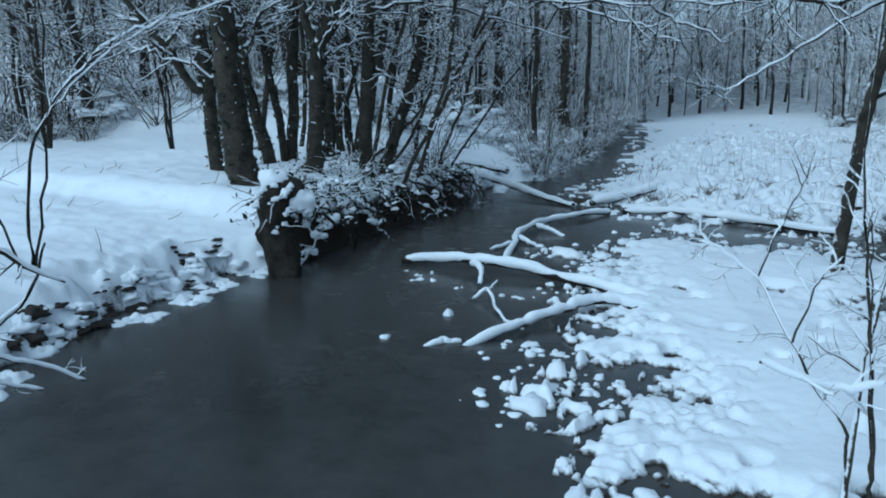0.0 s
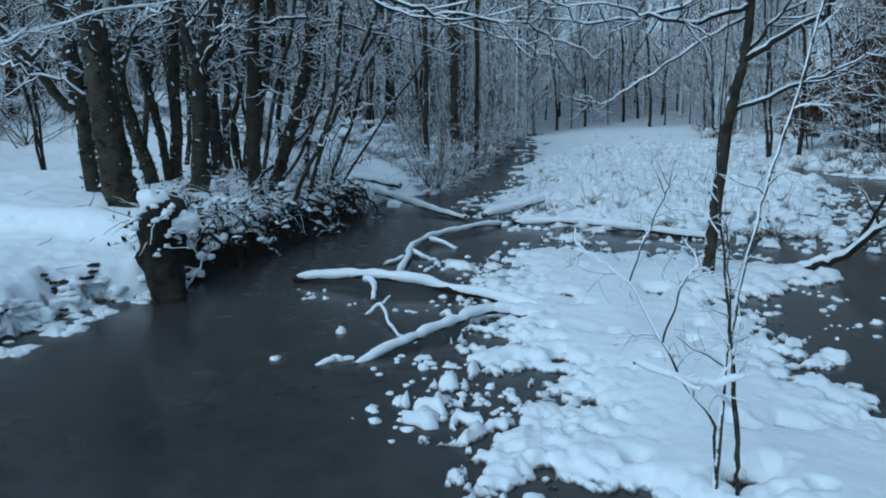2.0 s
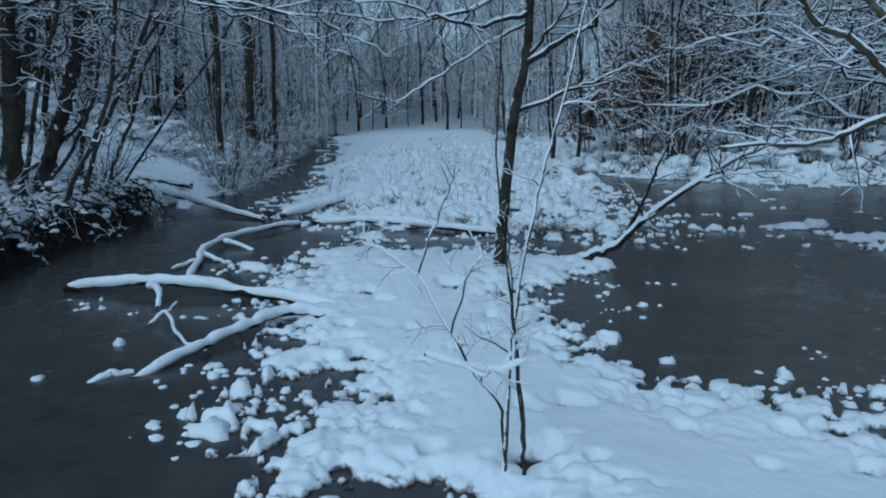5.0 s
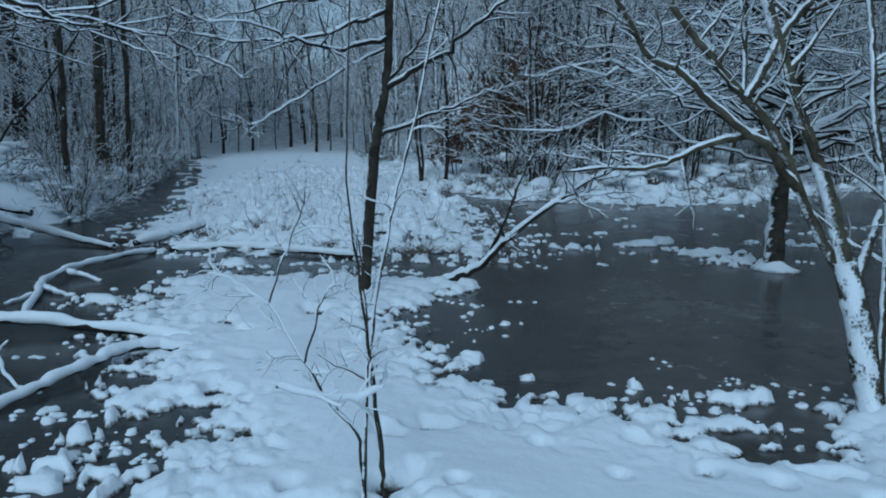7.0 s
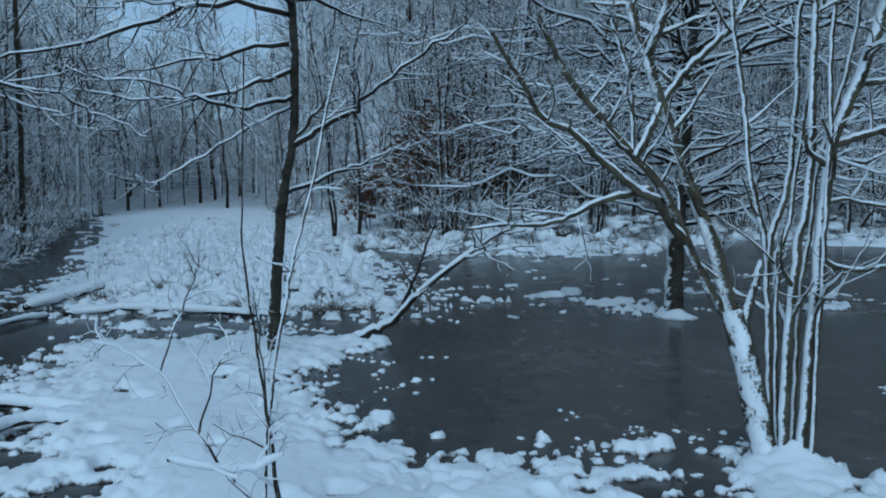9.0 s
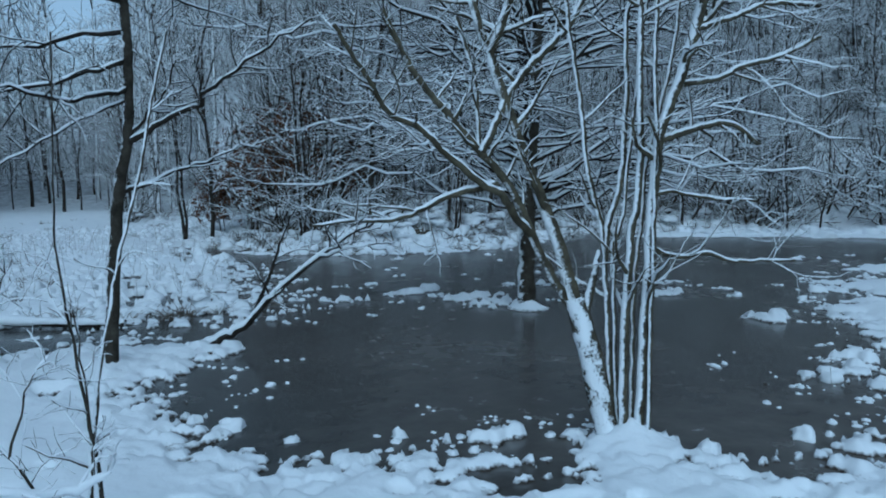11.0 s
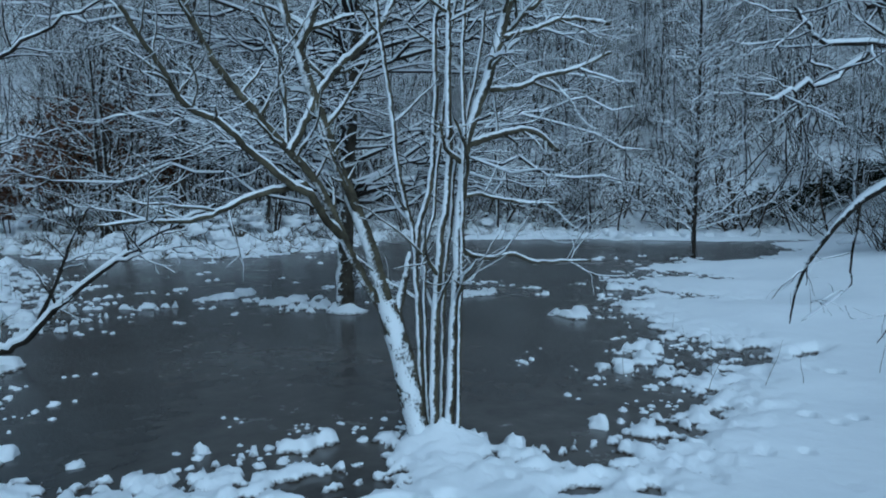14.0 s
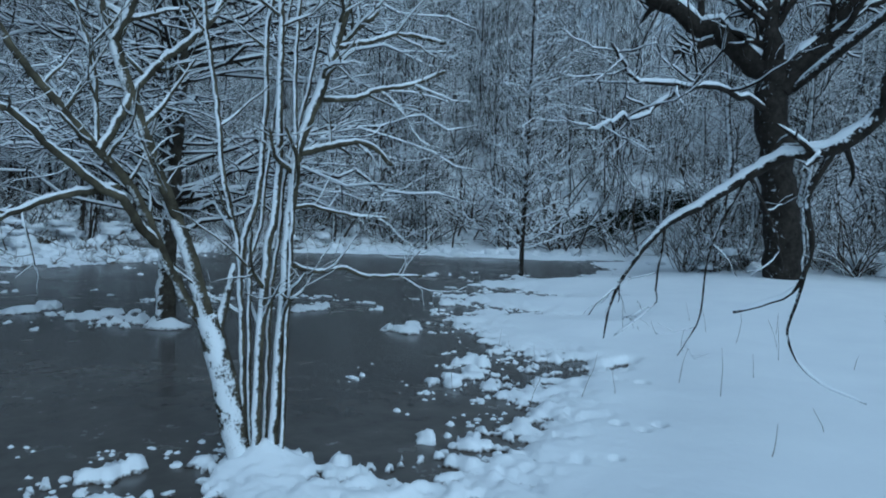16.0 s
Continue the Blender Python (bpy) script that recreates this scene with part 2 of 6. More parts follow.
def ground_material():
    m, nt, bsdf = material("snowy_ground")
    geo = nt.nodes.new("ShaderNodeNewGeometry")
    split = nt.nodes.new("ShaderNodeSeparateXYZ")
    nt.links.new(geo.outputs["Position"], split.inputs[0])
    level = facing(nt, (0, 0, 1))
    cover = ramp(nt, summed(nt, (level, 1.0), (noise_of(nt, 7.0), 0.35), (noise_of(nt, 40.0), 0.2)), 0.50, 0.66, (0, 0, 0), (1, 1, 1))
    wet = ramp(nt, summed(nt, (split.outputs["Z"], 6.0), (noise_of(nt, 20.0), 0.5)), 0.27, 0.43, (0, 0, 0), (1, 1, 1))
    both = nt.nodes.new("ShaderNodeMath")
    both.operation = "MULTIPLY"
    nt.links.new(cover, both.inputs[0])
    nt.links.new(wet, both.inputs[1])
    west = nt.nodes.new("ShaderNodeMath")
    west.operation = "LESS_THAN"
    nt.links.new(split.outputs["X"], west.inputs[0])
    west.inputs[1].default_value = -3.9
    low = ramp(nt, summed(nt, (split.outputs["Z"], 1.0), (noise_of(nt, 6.0), 0.25)), 0.56, 0.66, (1, 1, 1), (0, 0, 0))
    south = nt.nodes.new("ShaderNodeMath")
    south.operation = "LESS_THAN"
    nt.links.new(split.outputs["Y"], south.inputs[0])
    south.inputs[1].default_value = 14.2
    stream_side = nt.nodes.new("ShaderNodeMath")
    stream_side.operation = "MULTIPLY"
    nt.links.new(west.outputs[0], stream_side.inputs[0])
    nt.links.new(south.outputs[0], stream_side.inputs[1])
    bare = nt.nodes.new("ShaderNodeMath")
    bare.operation = "MULTIPLY"
    past = nt.nodes.new("ShaderNodeMath")
    past.operation = "GREATER_THAN"
    nt.links.new(split.outputs["Y"], past.inputs[0])
    past.inputs[1].default_value = 7.6
    undercut = nt.nodes.new("ShaderNodeMath")
    undercut.operation = "MULTIPLY"
    nt.links.new(stream_side.outputs[0], undercut.inputs[0])
    nt.links.new(past.outputs[0], undercut.inputs[1])
    nt.links.new(undercut.outputs[0], bare.inputs[0])
    nt.links.new(low, bare.inputs[1])
    kept = nt.nodes.new("ShaderNodeMath")
    kept.operation = "SUBTRACT"
    kept.use_clamp = True
    nt.links.new(both.outputs[0], kept.inputs[0])
    nt.links.new(bare.outputs[0], kept.inputs[1])
    earth = mixed(nt, noise_of(nt, 25.0, 8.0, 0.7), (0.012, 0.010, 0.008), (0.06, 0.045, 0.032))
    white = ramp(nt, noise_of(nt, 1.2), 0.3, 0.7, (0.79, 0.81, 0.84), SNOW)
    away = nt.nodes.new("ShaderNodeVectorMath")
    away.operation = "LENGTH"
    nt.links.new(geo.outputs["Position"], away.inputs[0])
    far_off = ramp(nt, summed(nt, (away.outputs["Value"], 0.01)), 0.62, 0.78, (0, 0, 0), (1, 1, 1))
    brush = ramp(nt, noise_of(nt, 1.6, 9.0, 0.75), 0.40, 0.60, (0.07, 0.065, 0.06), (0.70, 0.72, 0.75))
    white = mixed(nt, far_off, white, brush)
    nt.links.new(mixed(nt, kept.outputs[0], earth, white), bsdf.inputs["Base Color"])
    bsdf.inputs["Roughness"].default_value = 0.8
    bsdf.inputs["Specular IOR Level"].default_value = 0.2
    bumped(nt, bsdf, summed(nt, (noise_of(nt, 6.0, 4.0), 1.0), (noise_of(nt, 40.0, 5.0), 0.15)), 0.4, 0.035)
    return m


def water_material():
    m, nt, bsdf = material("dark_water")
    patch = summed(nt, (noise_of(nt, 0.35, 3.0), 0.55), (noise_of(nt, 3.0, 6.0, 0.65), 0.45))
    geo = nt.nodes.new("ShaderNodeNewGeometry")
    split = nt.nodes.new("ShaderNodeSeparateXYZ")
    nt.links.new(geo.outputs["Position"], split.inputs[0])
    ice = ramp(nt, summed(nt, (split.outputs["X"], 0.12), (split.outputs["Y"], 0.03), (noise_of(nt, 0.5, 4.0), 0.6)), 0.55, 1.0, (0, 0, 0), (1, 1, 1))
    open_water = ramp(nt, patch, 0.4, 0.62, (0.036, 0.035, 0.033), (0.064, 0.062, 0.058))
    thin_ice = ramp(nt, patch, 0.38, 0.64, (0.058, 0.052, 0.047), (0.128, 0.117, 0.105))
    nt.links.new(mixed(nt, ice, open_water, thin_ice), bsdf.inputs["Base Color"])
    nt.links.new(ramp(nt, patch, 0.35, 0.65, (0.16,) * 3, (0.3,) * 3), bsdf.inputs["Roughness"])
    bsdf.inputs["IOR"].default_value = 1.33
    bumped(nt, bsdf, summed(nt, (noise_of(nt, 3.0, 3.0), 1.0), (noise_of(nt, 16.0, 4.0), 0.3)), 0.08, 0.02)
    return m


def plain_material(name, dark, light, grain, rough=0.8):
    m, nt, bsdf = material(name)
    nt.links.new(mixed(nt, noise_of(nt, grain, 6.0), dark, light), bsdf.inputs["Base Color"])
    bsdf.inputs["Roughness"].default_value = rough
    return m


M_SNOW = snow_material()
M_GROUND = ground_material()
M_WATER = water_material()
WIND = (-0.75, 0.25, 0.6)
M_BARK = bark_material("grey_brown_bark", (0.020, 0.017, 0.013), (0.08, 0.07, 0.055), WIND, 0.70, 0.05)
M_POLE = bark_material("smooth_green_bark", (0.04, 0.036, 0.025), (0.125, 0.11, 0.076), (-0.85, -0.15, 0.35), 0.56, 0.07, 18.0, 0.42, 0.62)
M_LEAN = bark_material("green_bark_snowed_on_its_windward_side", (0.04, 0.036, 0.025), (0.125, 0.11, 0.076), (-0.75, 0.0, 0.65), 0.43, 0.10, 18.0, 0.5, 0.5)
M_PLASTERED = bark_material("bark_plastered_with_snow", (0.032, 0.029, 0.021), (0.115, 0.10, 0.072), (-0.7, -0.45, 0.5), 0.62, 0.08, 18.0)
M_OAK = bark_material("furrowed_oak_bark", (0.011, 0.009, 0.008), (0.045, 0.038, 0.031), WIND, 0.97, 0.05, 14.0)
M_DARK = bark_material("dark_wet_bark", (0.012, 0.010, 0.009), (0.05, 0.042, 0.034), WIND, 0.84, 0.05)
M_TWIG = bark_material("snowy_twigs", (0.03, 0.023, 0.016), (0.10, 0.078, 0.056), (0, 0, 1), 0.37, 0.08, 12.0, 0.5, 0.6)
M_WOODS = bark_material("snowy_crowns_of_the_wood", (0.026, 0.021, 0.016), (0.10, 0.08, 0.062), (-0.2, -0.2, 0.9), 0.335, 0.08, 8.0, 0.5, 0.6)
M_TRUNK = bark_material("dark_trunks_of_the_wood", (0.018, 0.015, 0.012), (0.065, 0.054, 0.044), WIND, 0.66, 0.06, 10.0)
# distance haze put into the colour: lighter bark and heavier snow cover
M_FAR_HAZED = bark_material("far_snowy_woods_paled_for_haze", (0.035, 0.03, 0.026), (0.12, 0.105, 0.09), (-0.2, -0.3, 0.85), 0.25, 0.1, 5.0, 0.5, 0.6)
M_LEAF = plain_material("dead_beech_leaves", (0.085, 0.040, 0.022), (0.19, 0.095, 0.052), 6.0)
M_IVY = bark_material("evergreen_leaves", (0.010, 0.014, 0.008), (0.03, 0.04, 0.022), (0, 0, 1), 0.76, 0.12, 8.0)
M_EARTH = plain_material("dark_wet_earth", (0.010, 0.008, 0.006), (0.045, 0.034, 0.025), 25.0, 0.85)
M_STALK = plain_material("dry_stalks", (0.05, 0.04, 0.028), (0.14, 0.11, 0.075), 10.0)

# ---- the lie of the land ----
PENINSULA = [
    (-1.6, -80), (-1.4, -6), (-0.9, 2), (-0.8, 4.0), (-0.82, 4.4), (-0.9, 4.75), (-0.76, 5.1), (-0.8, 5.5), (-0.9, 5.9), (-1.2, 6.0), (-1.45, 6.35), (-1.4, 6.8), (-1.7, 7.3),
    (-1.9, 8.3), (-2.0, 9.2), (-2.2, 10.5), (-1.6, 11.0), (-1.0, 10.6), (-0.3, 10.9), (0.4, 11.1), (0.9, 10.5), (1.6, 10.25), (0.95, 9.1),
    (0.72, 8.2), (1.0, 7.5), (1.2, 6.8), (1.7, 6.2), (2.2, 5.9), (2.6, 6.0), (2.8, 5.4), (3.05, 5.6), (3.3, 5.35), (3.6, 5.6), (3.95, 5.72), (4.38, 5.45),
    (4.36, 5.05), (4.6, 4.8), (4.9, 4.8), (4.95, 4.6), (5.4, 4.72), (5.9, 4.62), (6.3, 4.9), (7.0, 5.1), (7.25, 5.5), (7.86, 5.75), (7.06, 6.1), (7.98, 6.3), (8.05, 5.95), (8.5, 5.75),
    (8.8, 6.1), (9.3, 6.3), (9.6, 6.8), (9.1, 6.95), (9.75, 7.9), (10.85, 9.5), (12.0, 9.5), (12.9, 8.6),
    (12.7, 9.7), (13.15, 11.3), (14.6, 11.4), (15.6, 10.4), (16.0, 11.6), (15.7, 12.9), (16.9, 13.3), (18.8, 13.2), (19.7, 12.3), (21.0, 12.5),
    (22.9, 13.3), (25.6, 14.0), (27.9, 16.3), (34, 15), (70, 12), (90, -80),
]
LEFT_BANK = [
    (-4.2, -80), (-4.1, 0), (-4.6, 3.5), (-5.0, 4.5), (-5.3, 5.8), (-5.45, 6.6), (-5.3, 7.2), (-5.5, 8.3), (-5.7, 10.1), (-5.8, 11.8), (-6.3, 13.7),
    (-6.5, 16.1), (-6.0, 16.4), (-6.9, 20.9), (-7.9, 27.4), (-10.5, 38), (-16, 60), (-40, 110), (-260, 110), (-260, -80),
]
MEADOW = [
    (-3.5, 13.6), (-4.2, 16.0), (-4.8, 21.5), (-6.9, 30), (-9.3, 38), (-14.5, 60), (-36, 110), (-260, 115), (-260, 300), (300, 300), (300, 60),
    (60, 30), (45, 25), (31, 24.5), (24.5, 26), (17.5, 27), (13, 23), (10.8, 21.4), (7.4, 20.9), (5.3, 21.9), (3.8, 22.8), (2.9, 25.0),
    (1.6, 26.5), (2.4, 22), (2.9, 19.0), (2.5, 16.0), (2.7, 13.6), (2.3, 12.3), (1.2, 12.2), (-0.3, 12.75), (-1.8, 12.75), (-2.6, 13.0),
]
STRIP = [(17.6, 24.2), (23.5, 21.5), (27.5, 17.6), (31, 17.0), (50, 15), (52, 18), (32, 20), (27.5, 22.6), (21, 25.4)]
ISLETS = [
    (6.1, 12.0, 0.55, 0.35), (5.8, 12.6, 0.5, 0.3), (8.6, 13.4, 0.5, 0.25), (9.4, 11.6, 0.5, 0.2), (5.0, 13.5, 0.55, 0.25), (3.9, 13.2, 0.3, 0.2), (13.0, 10.6, 1.0, 0.35),
    (7.6, 6.35, 0.7, 0.16), (16.5, 15.1, 1.2, 0.3), (10.8, 12.8, 0.4, 0.2), (-2.2, 9.5, 0.25, 0.15), (-1.75, 11.6, 0.45, 0.18), (-1.37, 5.56, 0.12, 0.08), (-1.32, 5.14, 0.1, 0.05), (-2.63, 9.3, 0.25, 0.12), (3.2, 6.0, 0.3, 0.1),
    (19.0, 13.5, 0.4, 0.4), (9.3, 9.0, 0.3, 0.25), (8.7, 6.05, 0.5, 0.25), (9.2, 6.3, 0.4, 0.25), (8.2, 6.7, 0.4, 0.2),
]
# shallow pockets of open water in the edge of the spit and the field: x, y, half widths
POCKETS = [
    (-0.02, 4.38, 0.42, 0.15), (-0.9, 5.72, 0.12, 0.07), (-0.95, 4.6, 0.14, 0.05), (2.9, 5.42, 0.24, 0.1), (3.04, 5.08, 0.3, 0.09),
    (4.34, 4.25, 0.18, 0.08), (4.8, 4.6, 0.26, 0.12), (3.5, 5.6, 0.25, 0.15), (8.5, 5.6, 0.35, 0.12), (9.1, 5.9, 0.35, 0.12), (9.6, 5.4, 0.2, 0.08), (12.4, 9.0, 0.5, 0.15), (6.4, 5.1, 0.2, 0.1),
]
# small holes where the snow has sunk between grass tufts, and old footprints: x, y, radius, depth
PITS = [
    (-0.4, 6.08, 0.05, 0.10), (-0.38, 4.58, 0.05, 0.10), (0.09, 4.77, 0.06, 0.10), (-0.3, 5.56, 0.05, 0.10), (0.98, 4.61, 0.05, 0.11), (0.63, 4.7, 0.10, 0.16),
    (1.89, 4.74, 0.05, 0.10), (-0.68, 6.32, 0.06, 0.10), (1.54, 5.19, 0.05, 0.08), (0.28, 7.03, 0.05, 0.09), (0.07, 6.45, 0.06, 0.09), (2.18, 5.25, 0.07, 0.12),
    (3.47, 4.54, 0.07, 0.12), (3.17, 4.38, 0.06, 0.10), (3.69, 4.13, 0.06, 0.10), (2.43, 4.81, 0.06, 0.10), (2.77, 4.63, 0.06, 0.11), (1.66, 5.42, 0.05, 0.08),
    (6.98, 4.12, 0.05, 0.07), (6.93, 3.85, 0.045, 0.06), (7.15, 3.8, 0.05, 0.07), (8.56, 4.63, 0.06, 0.09), (6.06, 3.67, 0.04, 0.05),
    (-5.45, 5.05, 0.13, 0.2), (-5.75, 6.0, 0.14, 0.2), (-5.9, 5.85, 0.1, 0.15), (-5.8, 6.6, 0.12, 0.2), (-5.5, 6.64, 0.1, 0.18), (-5.15, 5.4, 0.1, 0.16),
    (-5.6, 4.95, 0.09, 0.16), (-4.95, 4.22, 0.14, 0.2), (-5.0, 4.85, 0.1, 0.16), (-5.25, 4.6, 0.09, 0.16), (-5.0, 3.86, 0.15, 0.2), (-5.5, 5.5, 0.1, 0.18),
]


def fbm(x, y, scale, k, octaves=4, keep=0.55):
    total, amp, norm = 0.0, 1.0, 0.0
    for o in range(octaves):
        total = total + amp * vnoise(x * scale + 3.7 * o, y * scale - 5.1 * o, k + o)
        norm, amp, scale = norm + amp, amp * keep, scale * 2.07
    return total / norm


def height(x, y):
    """The snow's surface, or the bed under the water."""
    broad, ragged = fbm(x, y, 0.5, 1, 2), fbm(x, y, 2.6, 6, 3)
    near = 0.62 * fbm(x, y, 1.5, 11, 4, 0.62)
    far_off = np.hypot(x - 0.6, y - 1.1)
    wx, wy = x + 0.16 * fbm(x, y, 4.0, 31, 3), y + 0.16 * fbm(x, y, 4.0, 37, 3)
    heap, small, crumb = mounds(wx, wy, 0.34, 20, 0.8), mounds(wx, wy, 0.19, 40, 0.8), mounds(wx, wy, 0.10, 50, 0.7)
    puff = 0.6 * heap + 0.4 * small
    lobes = 0.28 * heap + 0.42 * small + 0.44 * crumb
    pen, left, mead, strip = (inside_by(p, x, y) for p in (PENINSULA, LEFT_BANK, MEADOW, STRIP))
    shore = np.maximum.reduce([pen, left, mead, strip])
    # spit and right-hand field: thin lobed slabs of snow over shallow water, then smooth deep snow
    foot = np.exp(-((x - 4.1) ** 2 + (y - 5.4) ** 2) / 0.16)
    broken = (1 + 0.25 * smooth(x, 5.5, 8)) * (1 - 0.85 * foot)
    d = pen + 0.06 * foot + broken * (0.6 * near + 0.75 * (lobes - 0.43))
    for cx, cy, rx, ry in POCKETS:
        d = np.minimum(d, 0.45 * (np.hypot((x - cx) / rx, (y - cy) / ry) - 1) + 0.6 * near + 0.4 * (lobes - 0.43))
    hill = 0.032 * np.clip(x - 7, 0, 24) * smooth(pen, 0, 6)
    d = d + 0.16 * fbm(x, y, 13.0, 57, 2) * (1 - smooth(far_off, 7, 12))
    z_pen = -0.05 + 0.08 * smooth(d, -0.09, 0.12) + 0.05 * smooth(d, 0.1, 0.7) + (0.16 * smooth(pen, 0.5, 2.6) + hill) * smooth(d, 0.0, 0.8)
    z_pen = z_pen + 0.034 * (1 - 0.8 * foot) * lobes * smooth(d, -0.06, 0.03) * (1 - smooth(pen, 0.5, 1.3))
    # left bank: steep and undercut by the trees, hummocky elsewhere
    steep = smooth(y, 7.3, 7.9) * (1 - smooth(y, 13.2, 14.4))
    d = left + near * (0.22 - 0.1 * steep)
    gentle = 1 - smooth(y, 6.4, 7.4)
    width = 0.34 - 0.14 * steep + 0.5 * gentle
    z_left = -0.22 + (0.58 + 0.24 * steep) * smooth(d / width, -0.1, 1.0) + 0.16 * smooth(left, 0.4, 1.8) + 0.016 * np.clip(left, 0, 40) + 0.33 * np.clip(left - 0.6, 0, 4) * smooth(y, 12.8, 16.5) * (1 - 0.45 * smooth(y, 17.5, 20.5))
    z_left = z_left + (0.05 * broad + 0.045 * puff * smooth(broad, -0.2, 0.4) + 0.035 * fbm(x, y, 4.0, 81, 3)) * smooth(left, 0, 1.2) + (0.08 + 0.06 * gentle) * (0.7 * puff + 0.3 * crumb) * np.exp(-((left - 0.5) / (0.35 + 0.25 * gentle)) ** 2)
    z_left = z_left - 0.16 * smooth(mounds(wx, wy, 0.42, 90, 0.7), 0.5, 0.9) * gentle * smooth(left, -0.1, 0.1) * (1 - smooth(left, 0.6, 0.9))
    # meadow: tussocks under snow
    gaps = smooth(x, 0.0, 2.0) * (1 - smooth(y, 18, 20))
    wet = smooth(x, -1.6, 0.4) * (1 - smooth(y, 18, 21)) * (1 - smooth(x, 6, 8))
    d = mead * (1 - wet) + np.minimum(mead - 0.15, 0.02) * wet - 0.3 * gaps * (1 - wet) + 1.3 * near * (1 - 0.5 * wet) + 1.6 * (lobes - 0.43) * (1 + 0.4 * gaps + 0.3 * wet)
    z_mead = -0.05 + 0.09 * smooth(d, -0.06, 0.06) + (0.10 * smooth(mead, 0.3, 3.0) + 0.02 * np.clip(mead - 2, 0, 30)) * (1 - 0.8 * wet)
    z_mead = z_mead + (0.30 - 0.06 * wet) * puff * (0.3 + 0.7 * smooth(mead, 0.1, 1.6)) * smooth(d, -0.12, 0.1) * (0.6 + 0.4 * broad) * (1 - 0.5 * smooth(y, 22, 32))
    z_mead = z_mead + 0.15 * np.clip(mead - 0.6, 0, 7) * smooth(x, 3.0, 6.0) * smooth(y, 19, 22)
    d = strip + near
    z_strip = -0.10 + 0.22 * smooth(d, -0.12, 0.3)
    z = np.maximum.reduce([np.full(x.shape, -0.5), z_pen, z_left, z_mead, z_strip])
    for cx, cy, rx, ry in ISLETS:
        q = 1 - np.hypot((x - cx) / rx, (y - cy) / ry) + 1.5 * near + 2.2 * (lobes - 0.42)
        z = np.maximum(z, -0.06 + 0.09 * smooth(q, -0.3, 0.5) + 0.13 * puff * smooth(q, 0.0, 0.9))
    # snow banked up round the foot of trees standing in it
    for cx, cy, r, up in ((4.12, 5.5, 0.2, 0.2), (6.42, 11.22, 0.22, 0.28), (0.38, 9.45, 0.35, 0.08), (1.45, 10.35, 0.3, 0.1)):
        z = np.maximum(z, z + up * np.exp(-np.hypot(x - cx, y - cy) / r))
    z = z + smooth(shore, 0.2, 1.2) * (0.03 * broad + 0.010 * ragged)
    # dimples where the snow has sunk, and old footprints up the field
    sunk = mounds(wx, wy, 0.45, 70, 0.6)
    z = z - 0.13 * smooth(sunk, 0.80, 0.96) * smooth(pen, 0.2, 0.5) * (1 - smooth(x, 4.8, 5.8)) * (1 - smooth(pen, 1.8, 3.0))
    for cx, cy, r, deep in PITS:
        z = z - 1.7 * deep * np.exp(-(((x - cx) ** 2 + (y - cy) ** 2) / (r * r)) ** 1.5)
    # wooded rise behind
    east = smooth(np.arctan2(x, y), -0.15, 0.35)
    bearing = np.arctan2(x - 0.6, y - 1.1)
    begin = 33 + 28 * smooth(bearing, -0.62, -0.26) * (1 - smooth(bearing, 0.0, 0.1))
    return z + (0.17 + 0.19 * east) * np.clip(far_off - begin, 0, 80) * smooth(far_off, begin, begin + 12)


def ground_at(x, y):
    return float(height(np.array([float(x)]), np.array([float(y)]))[0])


def build_ground():
    centre = (0.6, 1.1)
    az = np.concatenate([np.arange(-63, 90, 0.31), np.arange(90, 297, 1.5)])
    az = np.radians(az)
    r = [0.0]
    step = 0.2
    while r[-1] < 420:
        step = 0.06 if r[-1] < 1.6 else max(0.02, r[-1] * (0.0075 if r[-1] < 15 else 0.012 if r[-1] < 32 else 0.035))
        r.append(r[-1] + step)
    r = np.array(r[1:])
    gr, ga = np.meshgrid(r, az, indexing="ij")
    x, y = centre[0] + gr * np.sin(ga), centre[1] + gr * np.cos(ga)
    z = height(x.ravel(), y.ravel()).reshape(x.shape)
    verts = np.stack([x, y, z], -1).reshape(-1, 3)
    n, m = x.shape
    i, j = np.meshgrid(np.arange(n - 1), np.arange(m), indexing="ij")
    k = (j + 1) % m
    faces = np.stack([i * m + j, (i + 1) * m + j, (i + 1) * m + k, i * m + k], -1).reshape(-1, 4)
    # the cap in the middle
    verts = np.vstack([verts, [[centre[0], centre[1], ground_at(*centre)]]])
    j = np.arange(0, m - 1, 2)
    cap = np.stack([np.full(len(j), len(verts) - 1), j, (j + 1) % m, (j + 2) % m], -1)
    faces = np.vstack([faces, cap])[:, ::-1]
    ob = new("ground", mesh_of("ground", verts, faces, M_GROUND))
    return tagged(ob, "snow-covered ground with dark wet earth at the banks", "ground", kind="structure")


def build_water():
    v = [(-60, -60, 0), (80, -60, 0), (80, 70, 0), (-60, 70, 0)]
    ob = new("water", mesh_of("water", v, [(0, 1, 2, 3)], M_WATER, False))
    return tagged(ob, "dark still water of a stream and pond, partly skinned with ice", "water", kind="structure")


build_ground()
build_water()


# ---- trees ----
def limb_line(points, r0, r1, rng, n=0, wave=0.0):
    n = n or 4 * len(points)
    line = curve_through(points, n)
    line[1:-1] += rng.standard_normal((n - 2, 3)) * wave
    return line, r0 + (r1 - r0) * np.linspace(0, 1, n) ** 0.8


